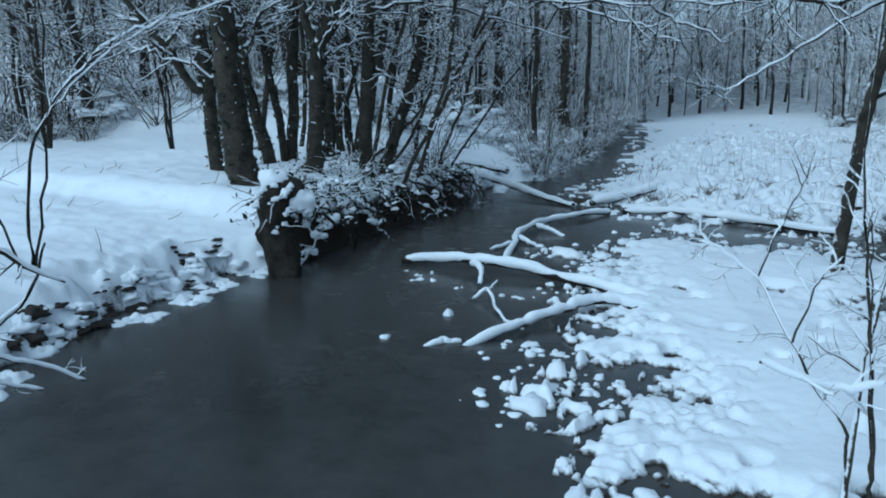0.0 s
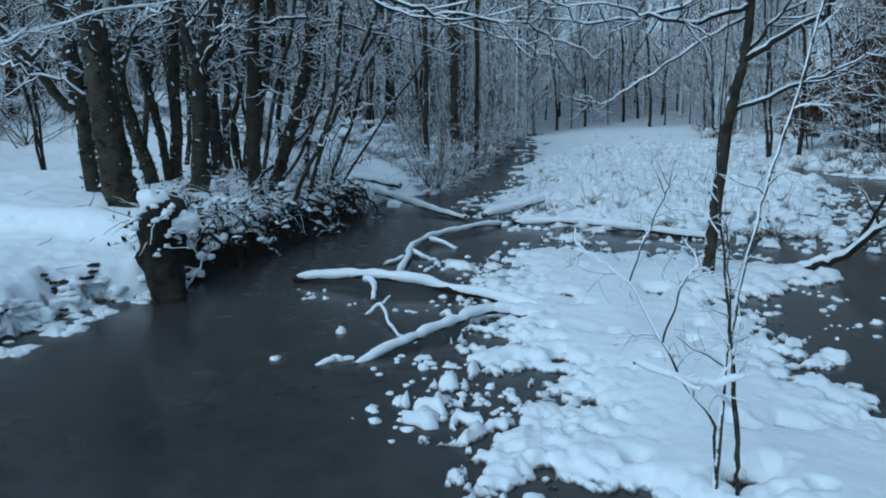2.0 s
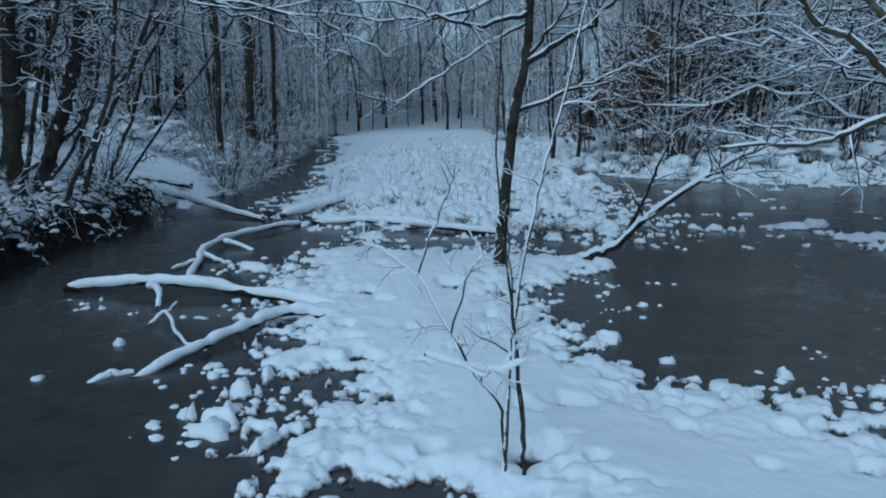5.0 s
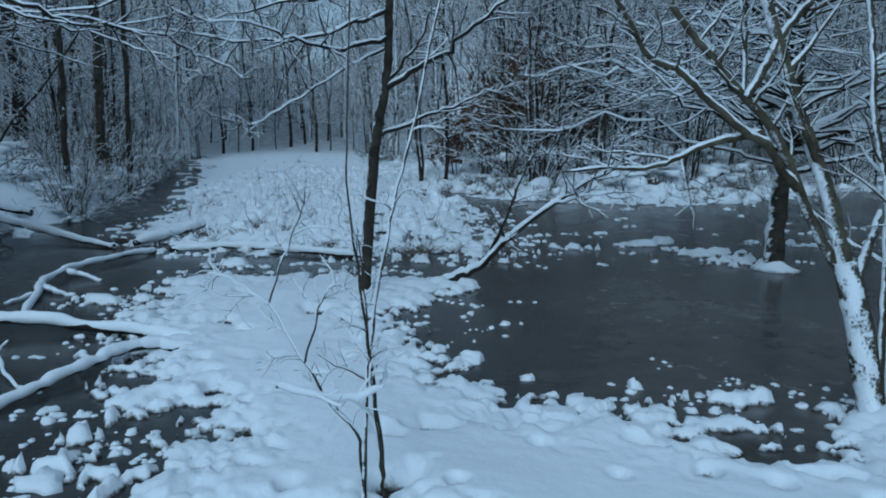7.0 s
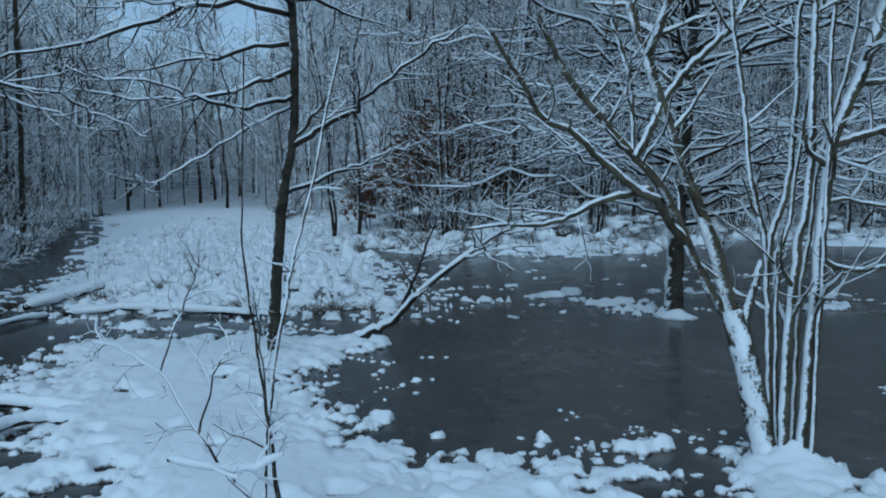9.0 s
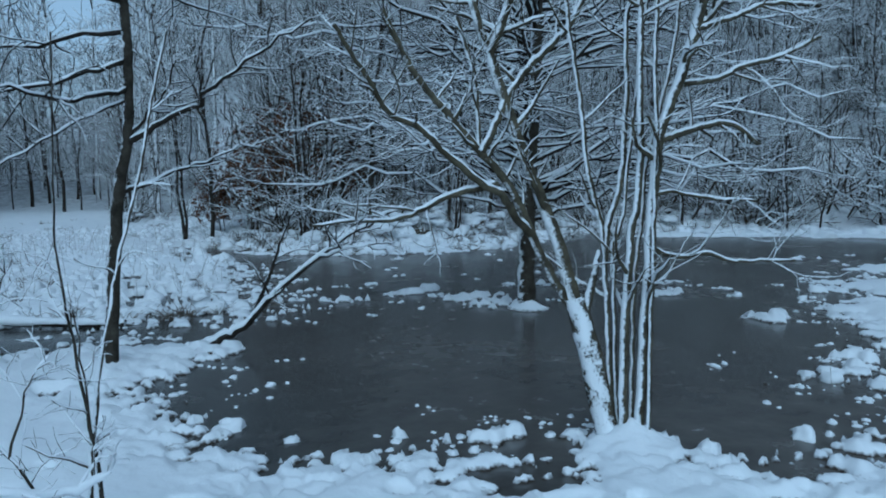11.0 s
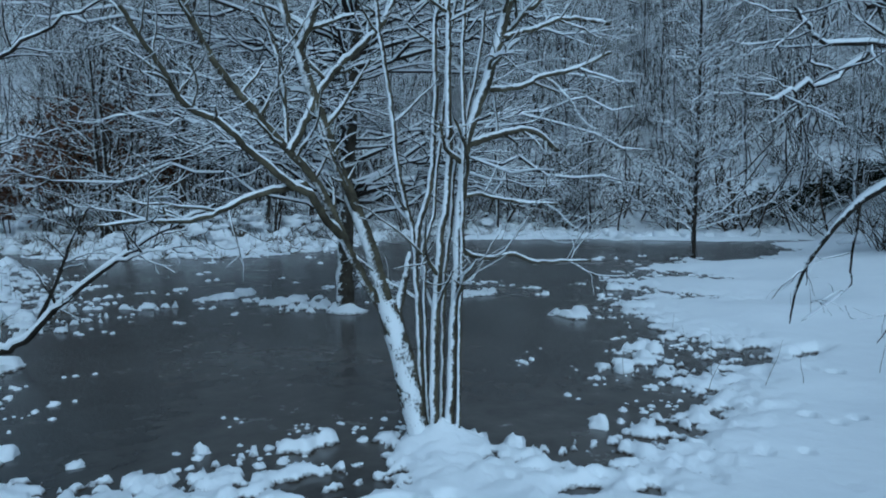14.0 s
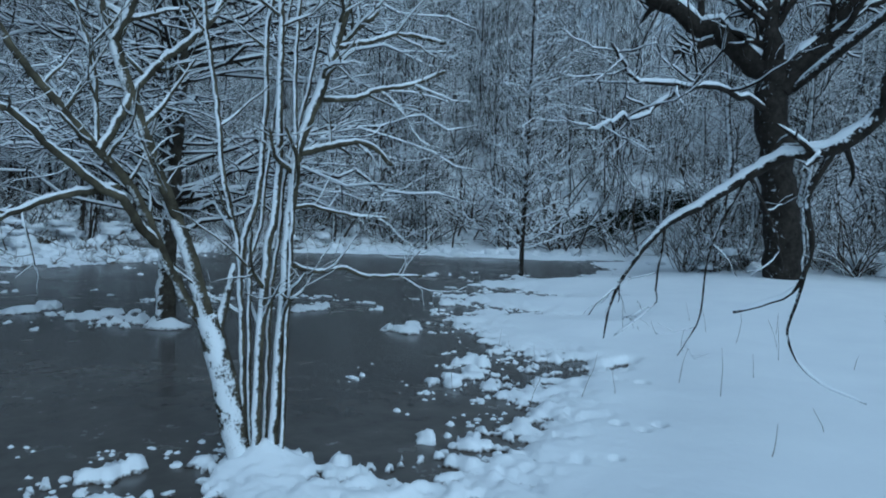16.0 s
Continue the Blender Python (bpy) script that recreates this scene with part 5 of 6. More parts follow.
def overhanging_boughs():
    """Long boughs of the bank trees that reach out over the stream."""
    rng = rng_of(342)
    k = thing("tree", (-6.9, 11.0, ground_at(-6.9, 11.0)), "bank tree whose long snowy boughs overhang the stream", "tree", "trees on the bank")
    add_limb(k, "trunk", [(-6.9, 11.0, 0.3), (-6.8, 11.0, 2.5), (-6.4, 10.9, 5.0), (-6.2, 10.9, 8.0)], 0.13, 0.06, rng, M_BARK, 0, sides=12)
    for pts in (
        [(-6.5, 10.9, 4.6), (-5.4, 9.6, 4.4), (-4.41, 8.55, 3.79), (-3.67, 8.98, 3.40), (-3.24, 9.18, 3.15), (-2.61, 9.44, 3.00), (-1.96, 9.65, 2.77), (-1.43, 9.77, 2.56)],
        [(-6.4, 10.9, 5.0), (-5.2, 9.4, 4.7), (-4.18, 8.70, 3.92), (-3.27, 8.62, 3.20), (-2.33, 8.48, 2.94), (-1.46, 8.74, 3.08)],
        [(-6.6, 10.9, 4.0), (-5.0, 8.9, 3.8), (-2.76, 7.85, 3.10), (-2.20, 8.09, 2.93), (-1.49, 8.33, 2.82), (-1.06, 8.44, 2.61), (-0.72, 8.50, 2.47)],
        [(-6.6, 10.9, 3.4), (-5.8, 11.6, 3.5), (-4.8, 12.4, 3.2), (-3.8, 13.0, 2.9)],
    ):
        add_limb(k, "bough", pts, 0.03, 0.006, rng, M_DARK, 14, 0.7, 5, 0.011, 7, wave=0.025, fine=1.1, fat=0.7, up=0.8)


def roots():
    rng = rng_of(343)
    k = thing("tree_roots", (-5.9, 10.0, 0.0), "tangle of dark roots and snowy sticks under the undercut bank", "roots")
    for i in range(26):
        y = 7.9 + 5.4 * i / 25 + rng.uniform(-0.1, 0.1)
        x = -5.55 - 0.09 * (y - 7.9)
        pts = [(x - 0.35, y, 0.62), (x + rng.uniform(-0.1, 0.1), y + rng.uniform(-0.2, 0.2), rng.uniform(0.45, 0.6)), (x + rng.uniform(0.05, 0.4), y + rng.uniform(-0.4, 0.4), rng.uniform(0.1, 0.4)), (x + rng.uniform(0.15, 0.6), y + rng.uniform(-0.6, 0.6), -0.05)]
        add_limb(k, "root", pts, rng.uniform(0.012, 0.04), 0.008, rng, M_DARK, 3, 0.35, 2, 0.016, 6, wave=0.03, lift=-0.2, snow=i % 8 == 0)


bent_sapling()
fallen_boughs()
overhanging_boughs()
roots()


# ---- fallen wood ----
def fallen_log(lines, label, seed, depth=0.035):
    rng = rng_of(seed)
    k = thing("fallen_log", lines[0][0][0], label, "log", "fallen wood in the stream")
    for pts, r0, r1 in lines:
        add_limb(k, "log", pts, r0 * 0.85, r1 * 0.85, rng, M_DARK, 0, sides=10, depth=depth * 0.9, wave=0.008, fat=1.02, up=0.5)
    return k


fallen_log([([(-4.25, 8.05, 0.05), (-3.6, 8.1, 0.13), (-2.9, 8.1, 0.14), (-2.3, 8.05, 0.09), (-1.7, 7.9, 0.07), (-1.2, 7.75, 0.02)], 0.05, 0.065), ([(-3.3, 8.05, 0.12), (-3.05, 7.8, 0.12), (-2.95, 7.55, 0.02)], 0.03, 0.015)], "long snow-topped log lying in the stream", 501)
fallen_log([([(-2.24, 5.80, -0.02), (-2.07, 6.13, 0.05), (-1.89, 6.57, 0.08), (-1.70, 7.0, 0.11), (-1.5, 7.29, 0.12), (-1.1, 7.4, 0.05)], 0.03, 0.055), ([(-1.75, 6.85, 0.1), (-1.9, 7.0, 0.12), (-2.02, 7.2, 0.03)], 0.025, 0.012)], "snow-topped log sloping from the spit into the water", 502, 0.03)
fallen_log([([(-2.53, 5.68, -0.03), (-2.41, 5.82, 0.015), (-2.30, 5.92, -0.02)], 0.022, 0.024)], "short end of a sunken log", 503, 0.025)
fallen_log([([(-3.22, 8.75, -0.02), (-3.42, 9.5, 0.05), (-3.62, 10.15, 0.09), (-3.66, 11.0, 0.10), (-3.44, 11.8, 0.09), (-3.1, 12.7, 0.05)], 0.03, 0.045), ([(-3.6, 10.7, 0.09), (-3.4, 10.7, 0.07), (-3.1, 10.55, 0.0)], 0.03, 0.02), ([(-3.55, 9.95, 0.07), (-3.3, 9.75, 0.04), (-3.1, 9.75, -0.01)], 0.026, 0.015), ([(-3.5, 9.6, 0.05), (-3.62, 9.2, 0.02)], 0.02, 0.012)], "forked snowy bough lying in the stream", 504, 0.03)
fallen_log([([(-2.75, 7.0, 0.02), (-2.65, 7.12, 0.1), (-2.37, 6.77, 0.05), (-2.07, 6.42, 0.0)], 0.014, 0.01), ([(-2.65, 7.12, 0.1), (-2.62, 7.3, 0.16)], 0.01, 0.005)], "thin snowy stick poking out of the stream", 509, 0.014)
fallen_log([([(-7.2, 15.4, 0.35), (-6.0, 14.6, 0.22), (-5.0, 13.9, 0.12), (-3.9, 13.2, 0.03)], 0.09, 0.05)], "snow-topped log slid down from the bank", 505)
fallen_log([([(-8.0, 15.8, 0.55), (-6.8, 15.2, 0.5), (-6.0, 14.9, 0.4)], 0.08, 0.07)], "snowy log end on the bank", 506)
fallen_log([([(-3.6, 13.3, 0.08), (-3.2, 13.9, 0.16), (-2.8, 14.6, 0.25)], 0.06, 0.09)], "snow-covered log at the meadow's edge", 507, 0.06)
fallen_log([([(-2.9, 12.85, 0.04), (-1.9, 12.9, 0.10), (-1.0, 12.62, 0.09), (0.4, 12.2, 0.05)], 0.05, 0.065)], "long snow-covered log along the channel", 508, 0.04)


def stump():
    rng = rng_of(520)
    k = thing("tree_stump", (-5.25, 7.0, 0.0), "tall rotten stump at the water's edge, capped with snow", "stump")
    at = np.array(k.location)
    line = curve_through([(-5.12, 6.93, -0.3), (-5.18, 6.97, 0.15), (-5.3, 7.05, 0.55), (-5.25, 7.1, 0.85), (-5.3, 7.1, 1.1)], 22)
    u = np.linspace(0, 1, 22)
    radii = 0.17 + 0.10 * np.exp(-((u - 0.66) / 0.22) ** 2) + 0.03 * np.exp(-u / 0.2)
    radii[-2:] = 0.15, 0.02
    v, f = tube(line, radii, 30)
    for i in range(len(v)):
        q = Vector(v[i])
        v[i] += np.array(noise.noise_vector(q * 4)) * 0.09 + np.array(noise.noise_vector(q * 11)) * 0.05 + np.array(noise.noise_vector(q * 28)) * 0.02
    part("trunk", mesh_of("trunk", v - at, f, M_DARK), k)
    for c, r, flat in (((-5.32, 7.08, 1.06), 0.19, 0.8), ((-5.02, 7.15, 0.84), 0.16, 0.9), ((-5.5, 6.98, 0.95), 0.08, 0.6), ((-5.05, 7.0, 0.78), 0.09, 0.6), ((-5.42, 6.86, 0.8), 0.07, 0.6), ((-5.12, 6.85, 0.9), 0.06, 0.6)):
        v, f = heap_mesh(c, r, flat, rng)
        part("snow_cap", mesh_of("snow_cap", v - at, f, M_SNOW), k, "rounded cap of snow")
    for _ in range(34):
        a, h = rng.uniform(-0.6, 3.7), rng.uniform(0.5, 1.05)
        r = 0.25 + 0.06 * np.sin(h * 9)
        v, f = heap_mesh((-5.27 + r * np.cos(a - 1.57), 7.05 + r * np.sin(a - 1.57), h), rng.uniform(0.02, 0.055), 0.8, rng, 5, 8)
        part("snow_clod", mesh_of("snow_clod", v - at, f, M_SNOW), k, "clod of snow caught on the wood")
    for _ in range(16):
        a = rng.uniform(0, 6.28)
        start = np.array([-5.27 + 0.2 * np.cos(a), 7.05 + 0.2 * np.sin(a), rng.uniform(0.55, 1.1)])
        line = wander(start, (np.cos(a), np.sin(a), rng.uniform(-0.4, 0.8)), rng.uniform(0.15, 0.45), 5, rng, 0.2, -0.3)
        v, f = tube(line, np.linspace(0.009, 0.004, 5), 4)
        part("twig", mesh_of("twig", v - at, f, M_TWIG), k)


def bank_hummocks():
    """Clods of snow hanging over the face of the left bank, with dark gaps between them."""
    rng = rng_of(530)
    shore = np.array([p for p in LEFT_BANK if -1 < p[1] < 28])
    bits = []
    for i in range(780):
        y = rng.uniform(2.3, 7.4) if i < 430 else rng.uniform(7.3, 22)
        x = np.interp(y, shore[:, 1], shore[:, 0])
        under = 7.5 < y < 13.6
        if under and rng.random() < 0.8:
            continue
        s = rng.random() ** 0.8
        if under:
            s = 0.6 + 0.4 * s
        if vnoise(np.array([y * 2.6]), np.array([s * 2.6]), 3)[0] > (0.3 if under else 0.0):
            continue
        r = rng.uniform(0.04, 0.12) if y < 7.3 else rng.uniform(0.045, 0.12)
        s = s * 0.9 if y < 7.3 else s
        z = 0.02 + 0.40 * s + (0.2 * s if under else 0)
        if y < 7.3:
            x = x + 0.1 - 0.75 * s
            z = max(ground_at(x, y), 0.0) + 0.015
        else:
            x = x + 0.10 - 0.46 * s
        if any((x - p[0]) ** 2 + (y - p[1]) ** 2 < (p[2] + 0.5 * r) ** 2 for p in PITS[-12:]):
            continue
        bits.append(heap_mesh((x, y, z - 0.35 * r), r, rng.uniform(0.35, 0.6), rng, 7, 14, 1.0))
    for _ in range(140):
        # small clods caught in the roots and brush of the undercut stretch
        y = rng.uniform(7.3, 13.6)
        s = rng.random() ** 0.5
        x = np.interp(y, shore[:, 1], shore[:, 0]) + 0.28 - 0.75 * s
        bits.append(heap_mesh((x, y, 0.12 + 0.72 * s + rng.uniform(-0.1, 0.06)), rng.uniform(0.025, 0.075), rng.uniform(0.5, 0.8), rng, 5, 8, 1.2))
    v, f = joined(bits)
    ob = new("bank_snow", mesh_of("bank_snow", v, f, M_SNOW))
    return tagged(ob, "clods of snow draped over the dark stream bank", "snow", kind="stuff")


def dark_hole_earth():
    """Wet earth lumps standing in for dark holes under the left bank's overhanging snow."""
    rng = rng_of(535)
    bits = []
    # lumps added where holes look dark; their earth colour gives the darkness
    for x, y, r in ((-5.62, 5.28, 0.13), (-6.06, 6.26, 0.12), (-5.99, 6.67, 0.10), (-5.65, 5.02, 0.08), (-5.78, 6.05, 0.08), (-5.35, 4.05, 0.17), (-5.40, 4.32, 0.19), (-5.36, 4.55, 0.16), (-5.39, 4.71, 0.12), (-5.25, 3.8, 0.16)):
        for _ in range(7):
            p, q = x + rng.normal(0, 0.35 * r), y + rng.normal(0, 0.8 * r)
            bits.append(heap_mesh((p, q, ground_at(p, q) - 0.01), r * rng.uniform(0.3, 0.6), rng.uniform(0.25, 0.5), rng, 6, 11, 1.6))
    v, f = joined(bits)
    ob = new("dark_hole_earth", mesh_of("dark_hole_earth", v, f, M_EARTH))
    return tagged(ob, "dark wet earth lumps standing in for holes along the undercut bank", "earth", kind="stuff")


def shelf_snow():
    """Snow lying on the ledges beside the stump."""
    rng = rng_of(536)
    for x, y, z, r in ((-5.62, 8.34, 0.40, 0.13), (-5.55, 8.05, 0.24, 0.10), (-5.45, 7.75, 0.10, 0.10), (-6.3, 9.8, 0.66, 0.16), (-6.1, 10.9, 0.64, 0.12), (-5.5, 13.5, 0.2, 0.14)):
        v, f = heap_mesh((0, 0, 0), r, 0.55, rng, 8, 16, 1.2)
        ob = new("snow_patch", mesh_of("snow_patch", v, f, M_SNOW))
        ob.location = (x, y, z)
        tagged(ob, "small drift of snow on a ledge of the bank", "snow", "drifts on the bank")


stump()
bank_hummocks()
dark_hole_earth()
shelf_snow()


def snow_clump(at, r, flat, seed, label="small clump of snow on the water"):
    rng = rng_of(seed)
    v, f = heap_mesh((0, 0, 0), r, flat, rng)
    ob = new("snow_clump", mesh_of("snow_clump", v, f, M_SNOW))
    ob.location = (*at, 0.0)
    return tagged(ob, label, "snow", "snow clumps on the water")


CLUMPS = [
    (-1.3, 5.0, 0.12, 0.5), (1.35, 7.1, 0.12, 0.6), (2.0, 6.0, 0.09, 0.7), (2.55, 6.35, 0.06, 1.1), (4.5, 5.1, 0.1, 1.0),
    (7.1, 6.2, 0.12, 0.8), (5.7, 13.9, 0.22, 0.5), (5.45, 5.1, 0.09, 1.0), (-2.75, 6.5, 0.05, 1.0), (-1.55, 5.2, 0.05, 1.0), (1.75, 6.6, 0.06, 0.6),
]
for n, (x, y, r, flat) in enumerate(CLUMPS):
    snow_clump((x, y), r, flat, 600 + n)


def scattered_clumps():
    rng = rng_of(620)
    bits = []
    while len(bits) < 1150:
        x, y = rng.uniform(-5, 18), rng.uniform(4, 20)
        if rng.random() < 0.12:
            cx, cy, rx, ry = ISLETS[int(rng.integers(len(ISLETS)))]
            x, y = cx + rng.normal(0, rx + 0.2), cy + rng.normal(0, ry + 0.12)
        xa, ya = np.array([x]), np.array([y])
        d = max(inside_by(p, xa, ya)[0] for p in (PENINSULA, MEADOW))
        if d < -0.1 and rng.random() < np.exp((d + 0.1) / 0.45) + 0.10 * (y > 11.3 and 2 < x < 11):
            big = rng.uniform(0.02, 0.06) * (1.5 if y > 10 else 1.0)
            for _ in range(int(rng.integers(1, 7))):
                at = (x + rng.normal(0, 0.11), y + rng.normal(0, 0.07), 0.0)
                bits.append(heap_mesh(at, big * rng.uniform(0.3, 1.0), rng.uniform(0.45, 0.8), rng, 5, 8, 0.9))
    v, f = joined(bits)
    ob = new("snow_crumbs", mesh_of("snow_crumbs", v, f, M_SNOW))
    return tagged(ob, "scattered crumbs of snow on the dark water", "snow", kind="stuff")


scattered_clumps()


def tussocks():
    """Grass clumps of the meadow under their caps of snow."""
    rng = rng_of(640)
    x, y = rng.uniform(-6, 4, 2600), 12.6 + 24 * rng.random(2600) ** 1.5
    x2, y2 = rng.uniform(2, 34, 2600), rng.uniform(20, 32, 2600)
    x, y = np.append(x, x2), np.append(y, y2)
    inside = inside_by(MEADOW, x, y)
    keep = np.append(np.flatnonzero((inside > -0.1)[:2600])[:1100], 2600 + np.flatnonzero(((inside > -0.3) & (inside < 3))[2600:])[:450])
    z = height(x, y)
    caps, blades = [], []
    for i in keep[z[keep] > 0.03]:
        r = rng.uniform(0.05, 0.17) * (1.7 if y[i] > 20 and x[i] > 2 else 1.0)
        caps.append(heap_mesh((x[i], y[i], z[i] - 0.02), r, rng.uniform(0.5, 0.9), rng, 4, 7))
        for _ in range(1 if rng.random() < 0.35 else 0):
            a = rng.uniform(0, 6.28)
            blades.append(tube(wander((x[i] + r * 0.8 * np.cos(a), y[i] + r * 0.8 * np.sin(a), z[i] - 0.03), (np.cos(a), np.sin(a), rng.uniform(0.5, 1.6)), rng.uniform(0.1, 0.28), 3, rng, 0.2, -0.6), np.array([0.007, 0.005, 0.003]), 3))
    for _ in range(380):
        u = rng.random()
        if u < 0.6:
            cx, cy = 3.5 + 33 * rng.random(), 0.0
            cy = np.interp(cx, [3.5, 5, 7.4, 10.8, 13, 17.5, 24.5, 31, 45], [23.2, 22.2, 21, 21.6, 23, 27, 26, 24.5, 25]) + rng.exponential(1.8)
        else:
            cx = 21 + 16 * rng.random()
            cy = np.interp(cx, [21, 27.5, 31, 50], [24.2, 20.5, 18.6, 16.6]) + rng.normal(0, 0.6)
        caps.append(heap_mesh((cx, cy, ground_at(cx, cy) - 0.05), rng.uniform(0.1, 0.42), rng.uniform(0.35, 0.8), rng, 5, 9, 1.3))
    v, f = joined(caps)
    tagged(new("snowy_tussocks", mesh_of("snowy_tussocks", v, f, M_SNOW)), "grass tussocks of the meadow capped with snow", "grass", kind="stuff")
    v, f = joined(blades)
    tagged(new("meadow_grass", mesh_of("meadow_grass", v, f, M_STALK)), "withered grass blades bent out from under snow", "grass", kind="stuff")


tussocks()


def grass_tufts():
    """Withered grass showing dark in the hollows between the tussocks."""
    rng = rng_of(645)
    kinds = []
    for _ in range(10):
        bits = []
        for _ in range(9):
            a = rng.uniform(0, 6.28)
            bits.append(tube(wander((rng.normal(0, 0.04), rng.normal(0, 0.04), -0.03), (np.cos(a), np.sin(a), rng.uniform(0.5, 2.0)), rng.uniform(0.1, 0.3), 3, rng, 0.25, -1.0), np.array([0.006, 0.005, 0.003]), 3))
        kinds.append(joined(bits))
    n = 9000
    x, y = rng.uniform(-9, 4, n), 12.4 + 34 * rng.random(n) ** 1.9
    x2, y2 = rng.uniform(2.5, 36, n), rng.uniform(20, 29, n)
    x, y = np.append(x, x2), np.append(y, y2)
    wx, wy = x + 0.16 * fbm(x, y, 4.0, 31, 3), y + 0.16 * fbm(x, y, 4.0, 37, 3)
    low = mounds(wx, wy, 0.34, 20, 0.8) < 0.25
    mead = inside_by(MEADOW, x, y)
    first = np.arange(2 * n) < n
    keep = np.flatnonzero(low & (mead > -0.15) & (first | (mead < 3.5)) & (fbm(x, y, 0.7, 61, 2) > np.where(first, np.clip((y - 15) / 22, -0.35, 0.5), -0.3)))[:5200]
    z, out = height(x, y), []
    for i in keep[z[keep] > 0.03]:
        v, f = kinds[int(rng.integers(10))]
        a, size = rng.uniform(0, 6.28), rng.uniform(0.6, 1.2) * (1.0 if first[i] else 1.7)
        turn = np.array([[np.cos(a), -np.sin(a), 0], [np.sin(a), np.cos(a), 0], [0, 0, 1]])
        out.append((v @ turn.T * size + np.array([x[i], y[i], z[i]]), f))
    v, f = joined(out)
    ob = new("grass_tufts", mesh_of("grass_tufts", v, f, M_STALK))
    return tagged(ob, "tufts of withered grass between snowy tussocks", "grass", kind="stuff")


grass_tufts()


def snow_bushes():
    """Low bushes and brambles of the woodland edge, bowed down under caps of snow."""
    rng = rng_of(646)
    caps, twigs = [], []
    spots = []
    while len(spots) < 330:
        az, d = radians(rng.uniform(-60, 92)), 17 + 26 * rng.random() ** 1.3
        x, y = 0.6 + d * np.sin(az), 1.1 + d * np.cos(az)
        if in_woods(x, y, d, 0.8)[0] or (inside_by(LEFT_BANK, np.array([x]), np.array([y]))[0] > 3 and y > 15):
            spots.append((x, y, 1.0))
    for _ in range(190):
        y = 17.6 + 25 * rng.random() ** 1.5
        x = np.interp(y, [13.7, 16.4, 20.9, 27.4, 38, 60], [-6.3, -6.2, -6.9, -7.9, -10.5, -16]) - 0.3 - rng.exponential(1.4)
        spots.append((x, y, 0.45 + 0.02 * (y - 14)))
    for x, y, size in spots:
        z = ground_at(x, y)
        for _ in range(int(rng.integers(3, 8))):
            r = size * rng.uniform(0.1, 0.34)
            caps.append(heap_mesh((x + size * rng.normal(0, 0.45), y + size * rng.normal(0, 0.45), z + size * rng.uniform(0.0, 0.55)), r, rng.uniform(0.35, 0.6), rng, 5, 9, 1.4))
        for _ in range(8 if size > 0.9 else 2):
            a = rng.uniform(0, 6.28)
            twigs.append(tube(wander((x + size * rng.normal(0, 0.3), y + size * rng.normal(0, 0.3), z - 0.05), (np.cos(a), np.sin(a), rng.uniform(0.6, 2.0)), size * rng.uniform(0.5, 1.3), 4, rng, 0.2, -0.8), np.linspace(0.014, 0.007, 4), 3))
    v, f = joined(caps)
    tagged(new("snow_on_bushes", mesh_of("snow_on_bushes", v, f, M_SNOW)), "caps of snow weighing down low woodland bushes", "snow", kind="stuff")
    v, f = joined(twigs)
    tagged(new("bush_twigs", mesh_of("bush_twigs", v, f, M_STALK)), "bare brown twigs of low bushes poking through snow", "undergrowth", kind="stuff")


snow_bushes()


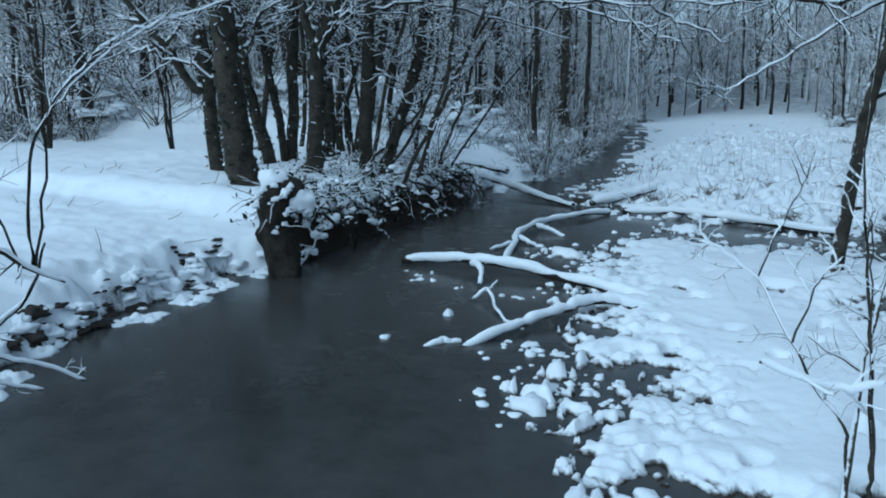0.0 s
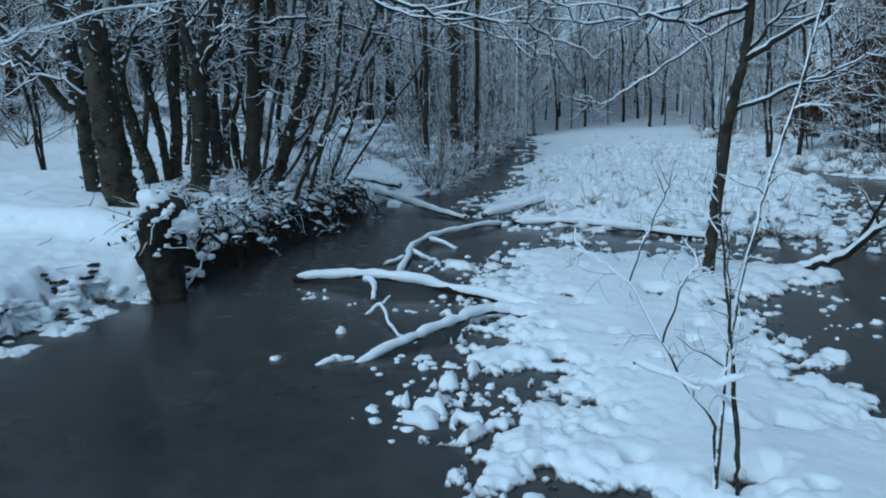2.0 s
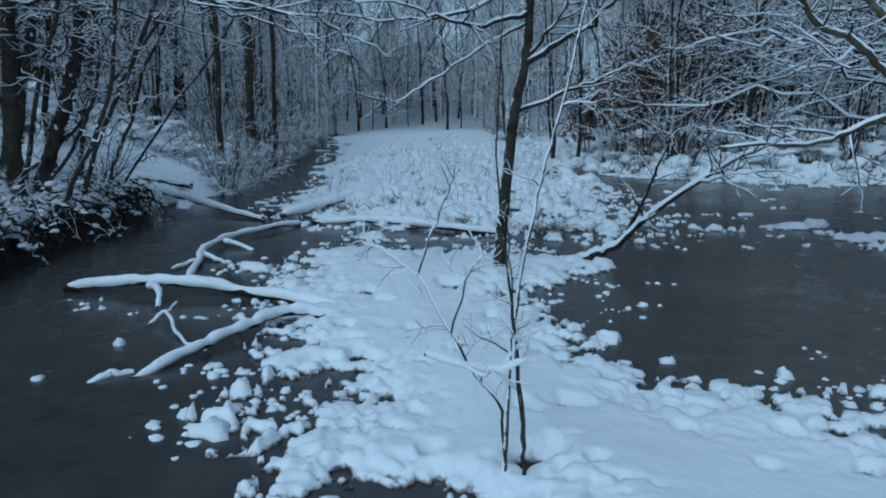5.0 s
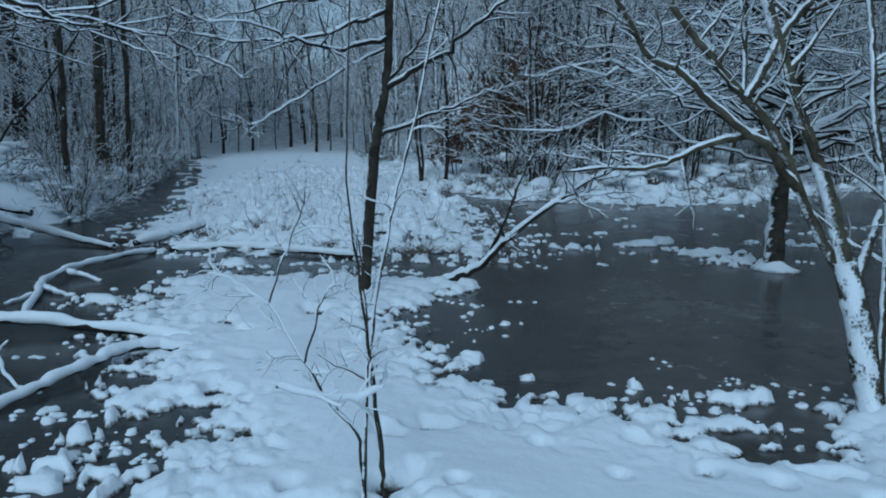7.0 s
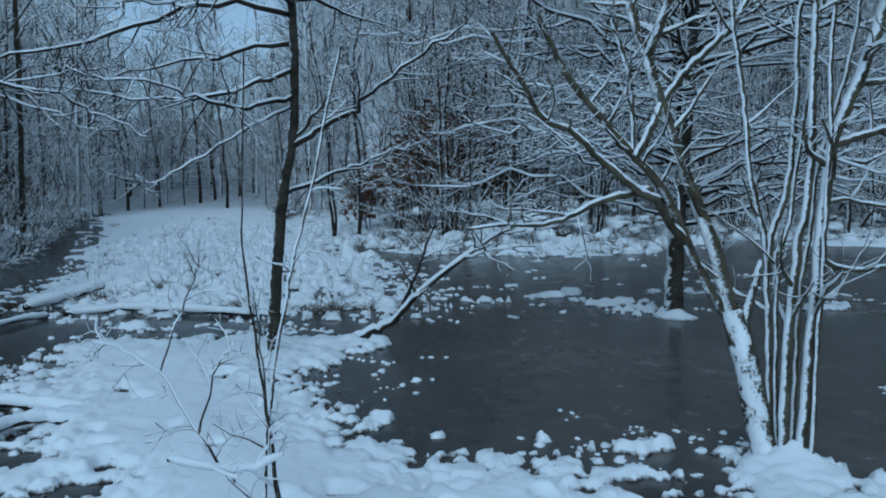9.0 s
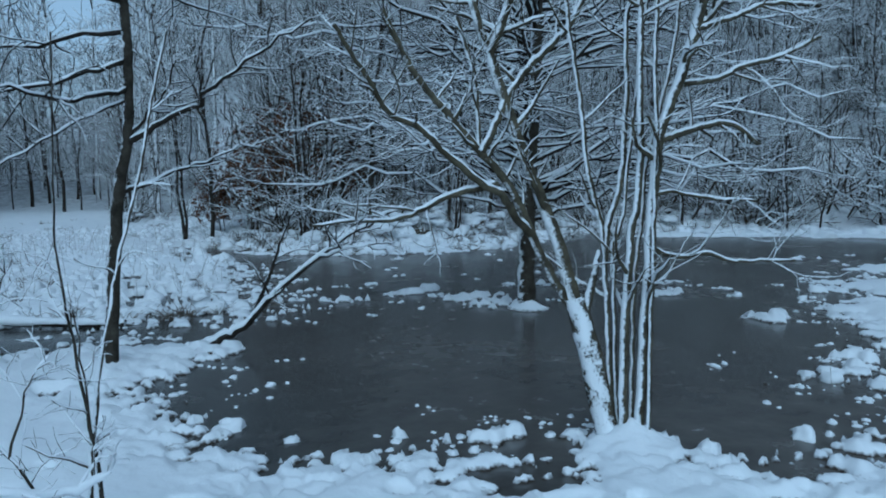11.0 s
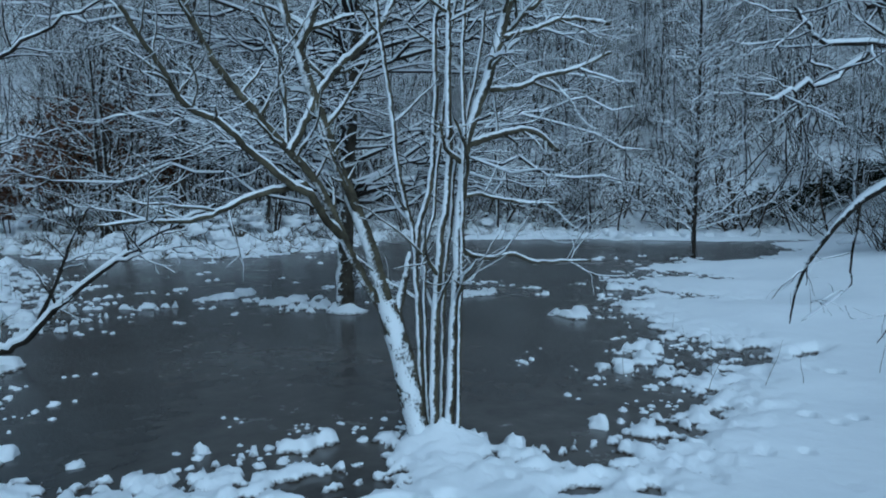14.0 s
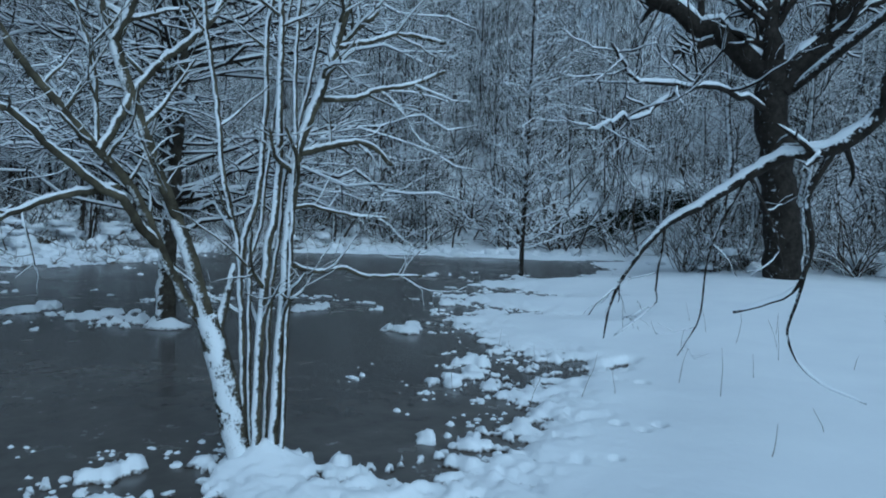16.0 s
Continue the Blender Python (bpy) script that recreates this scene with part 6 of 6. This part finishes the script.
def bank_brambles():
    """Brambles and ivy that hang over the undercut bank, dusted with snow."""
    rng = rng_of(647)
    k = thing("bramble", (-6.0, 10.6, ground_at(-6.0, 10.6)), "tangle of brambles and ivy hanging over the undercut bank", "bramble")
    base = np.array(k.location)
    shore = np.array([p for p in LEFT_BANK if -1 < p[1] < 28])
    stems, leaves, cover = [], [], []
    for n in range(340):
        y = rng.uniform(7.5, 13.9) if n < 260 else rng.uniform(8.6, 14.2)
        x = np.interp(y, shore[:, 1], shore[:, 0]) - (rng.uniform(0.05, 0.75) if n < 260 else rng.uniform(0.7, 2.4))
        line = wander((x, y, max(ground_at(x, y), 0.4)), (rng.uniform(-0.2, 1.1), rng.normal(0, 0.7), rng.uniform(-0.1, 0.7)), rng.uniform(0.25, 0.7), 6, rng, 0.3, -1.3)
        line[:, 2] = np.maximum(line[:, 2], 0.12)
        radii = np.linspace(0.0055, 0.0025, 6)
        stems.append(tube(line, radii, 3))
        if rng.random() < 0.4:
            cover.append(snow_on(line, radii, 0.009, rng, 4, 0.7, 1.1))
        for _ in range(9):
            p = line[rng.integers(1, 6)] + rng.standard_normal(3) * 0.05
            e = rng.standard_normal((2, 3)) * 0.016
            leaves.append(np.stack([p - e[0], p + e[1], p + e[0], p - e[1]]))
        if rng.random() < 0.45:
            p = line[rng.integers(1, 6)]
            for _ in range(int(rng.integers(1, 6))):
                cover.append(heap_mesh(p + rng.standard_normal(3) * (0.06, 0.06, 0.02), rng.uniform(0.01, 0.05), rng.uniform(0.3, 0.6), rng, 4, 7, 1.5))
    for name, bits, mat in (("stem", stems, M_DARK), ("snow_cover", cover, M_SNOW)):
        v, f = joined(bits)
        tagged(part(name, mesh_of(name, v - base, f, mat), k, "thin dark bramble shoots" if name == "stem" else "small loads of fresh snow"), kind="stuff")
    v = np.array(leaves).reshape(-1, 3) - base
    part("foliage", mesh_of("foliage", v, np.arange(len(v)).reshape(-1, 4), M_IVY, False), k, "dark leaves flecked with snow")


bank_brambles()


def stalks():
    rng = rng_of(630)
    bits = []
    for _ in range(260):
        x, y = rng.uniform(-4, 2.5), rng.uniform(13.5, 30)
        bits.append(tube(wander((x, y, ground_at(x, y) - 0.05), (rng.uniform(-0.3, 0.3), rng.uniform(-0.3, 0.3), 1), rng.uniform(0.2, 0.75), 4, rng, 0.16), np.linspace(0.004, 0.002, 4), 3))
    for _ in range(70):
        x, y = rng.uniform(-12, -5.9), rng.uniform(3.5, 9.5)
        a = rng.uniform(0, 6.28)
        bits.append(tube(wander((x, y, ground_at(x, y) - 0.03), (np.cos(a), np.sin(a), rng.uniform(0.2, 1.2)), rng.uniform(0.1, 0.4), 4, rng, 0.2), np.linspace(0.007, 0.003, 4), 3))
    for _ in range(26):
        x, y = rng.uniform(6.5, 13), rng.uniform(2.0, 7.0)
        bits.append(tube(wander((x, y, ground_at(x, y) - 0.03), (rng.uniform(-0.2, 0.2), rng.uniform(-0.2, 0.2), 1), rng.uniform(0.15, 0.6), 4, rng, 0.12), np.linspace(0.0035, 0.0015, 4), 3))
    v, f = joined(bits)
    ob = new("dry_stalks", mesh_of("dry_stalks", v, f, M_STALK))
    return tagged(ob, "thin dry stalks standing out of the snowy meadow", "grass", kind="stuff")


stalks()
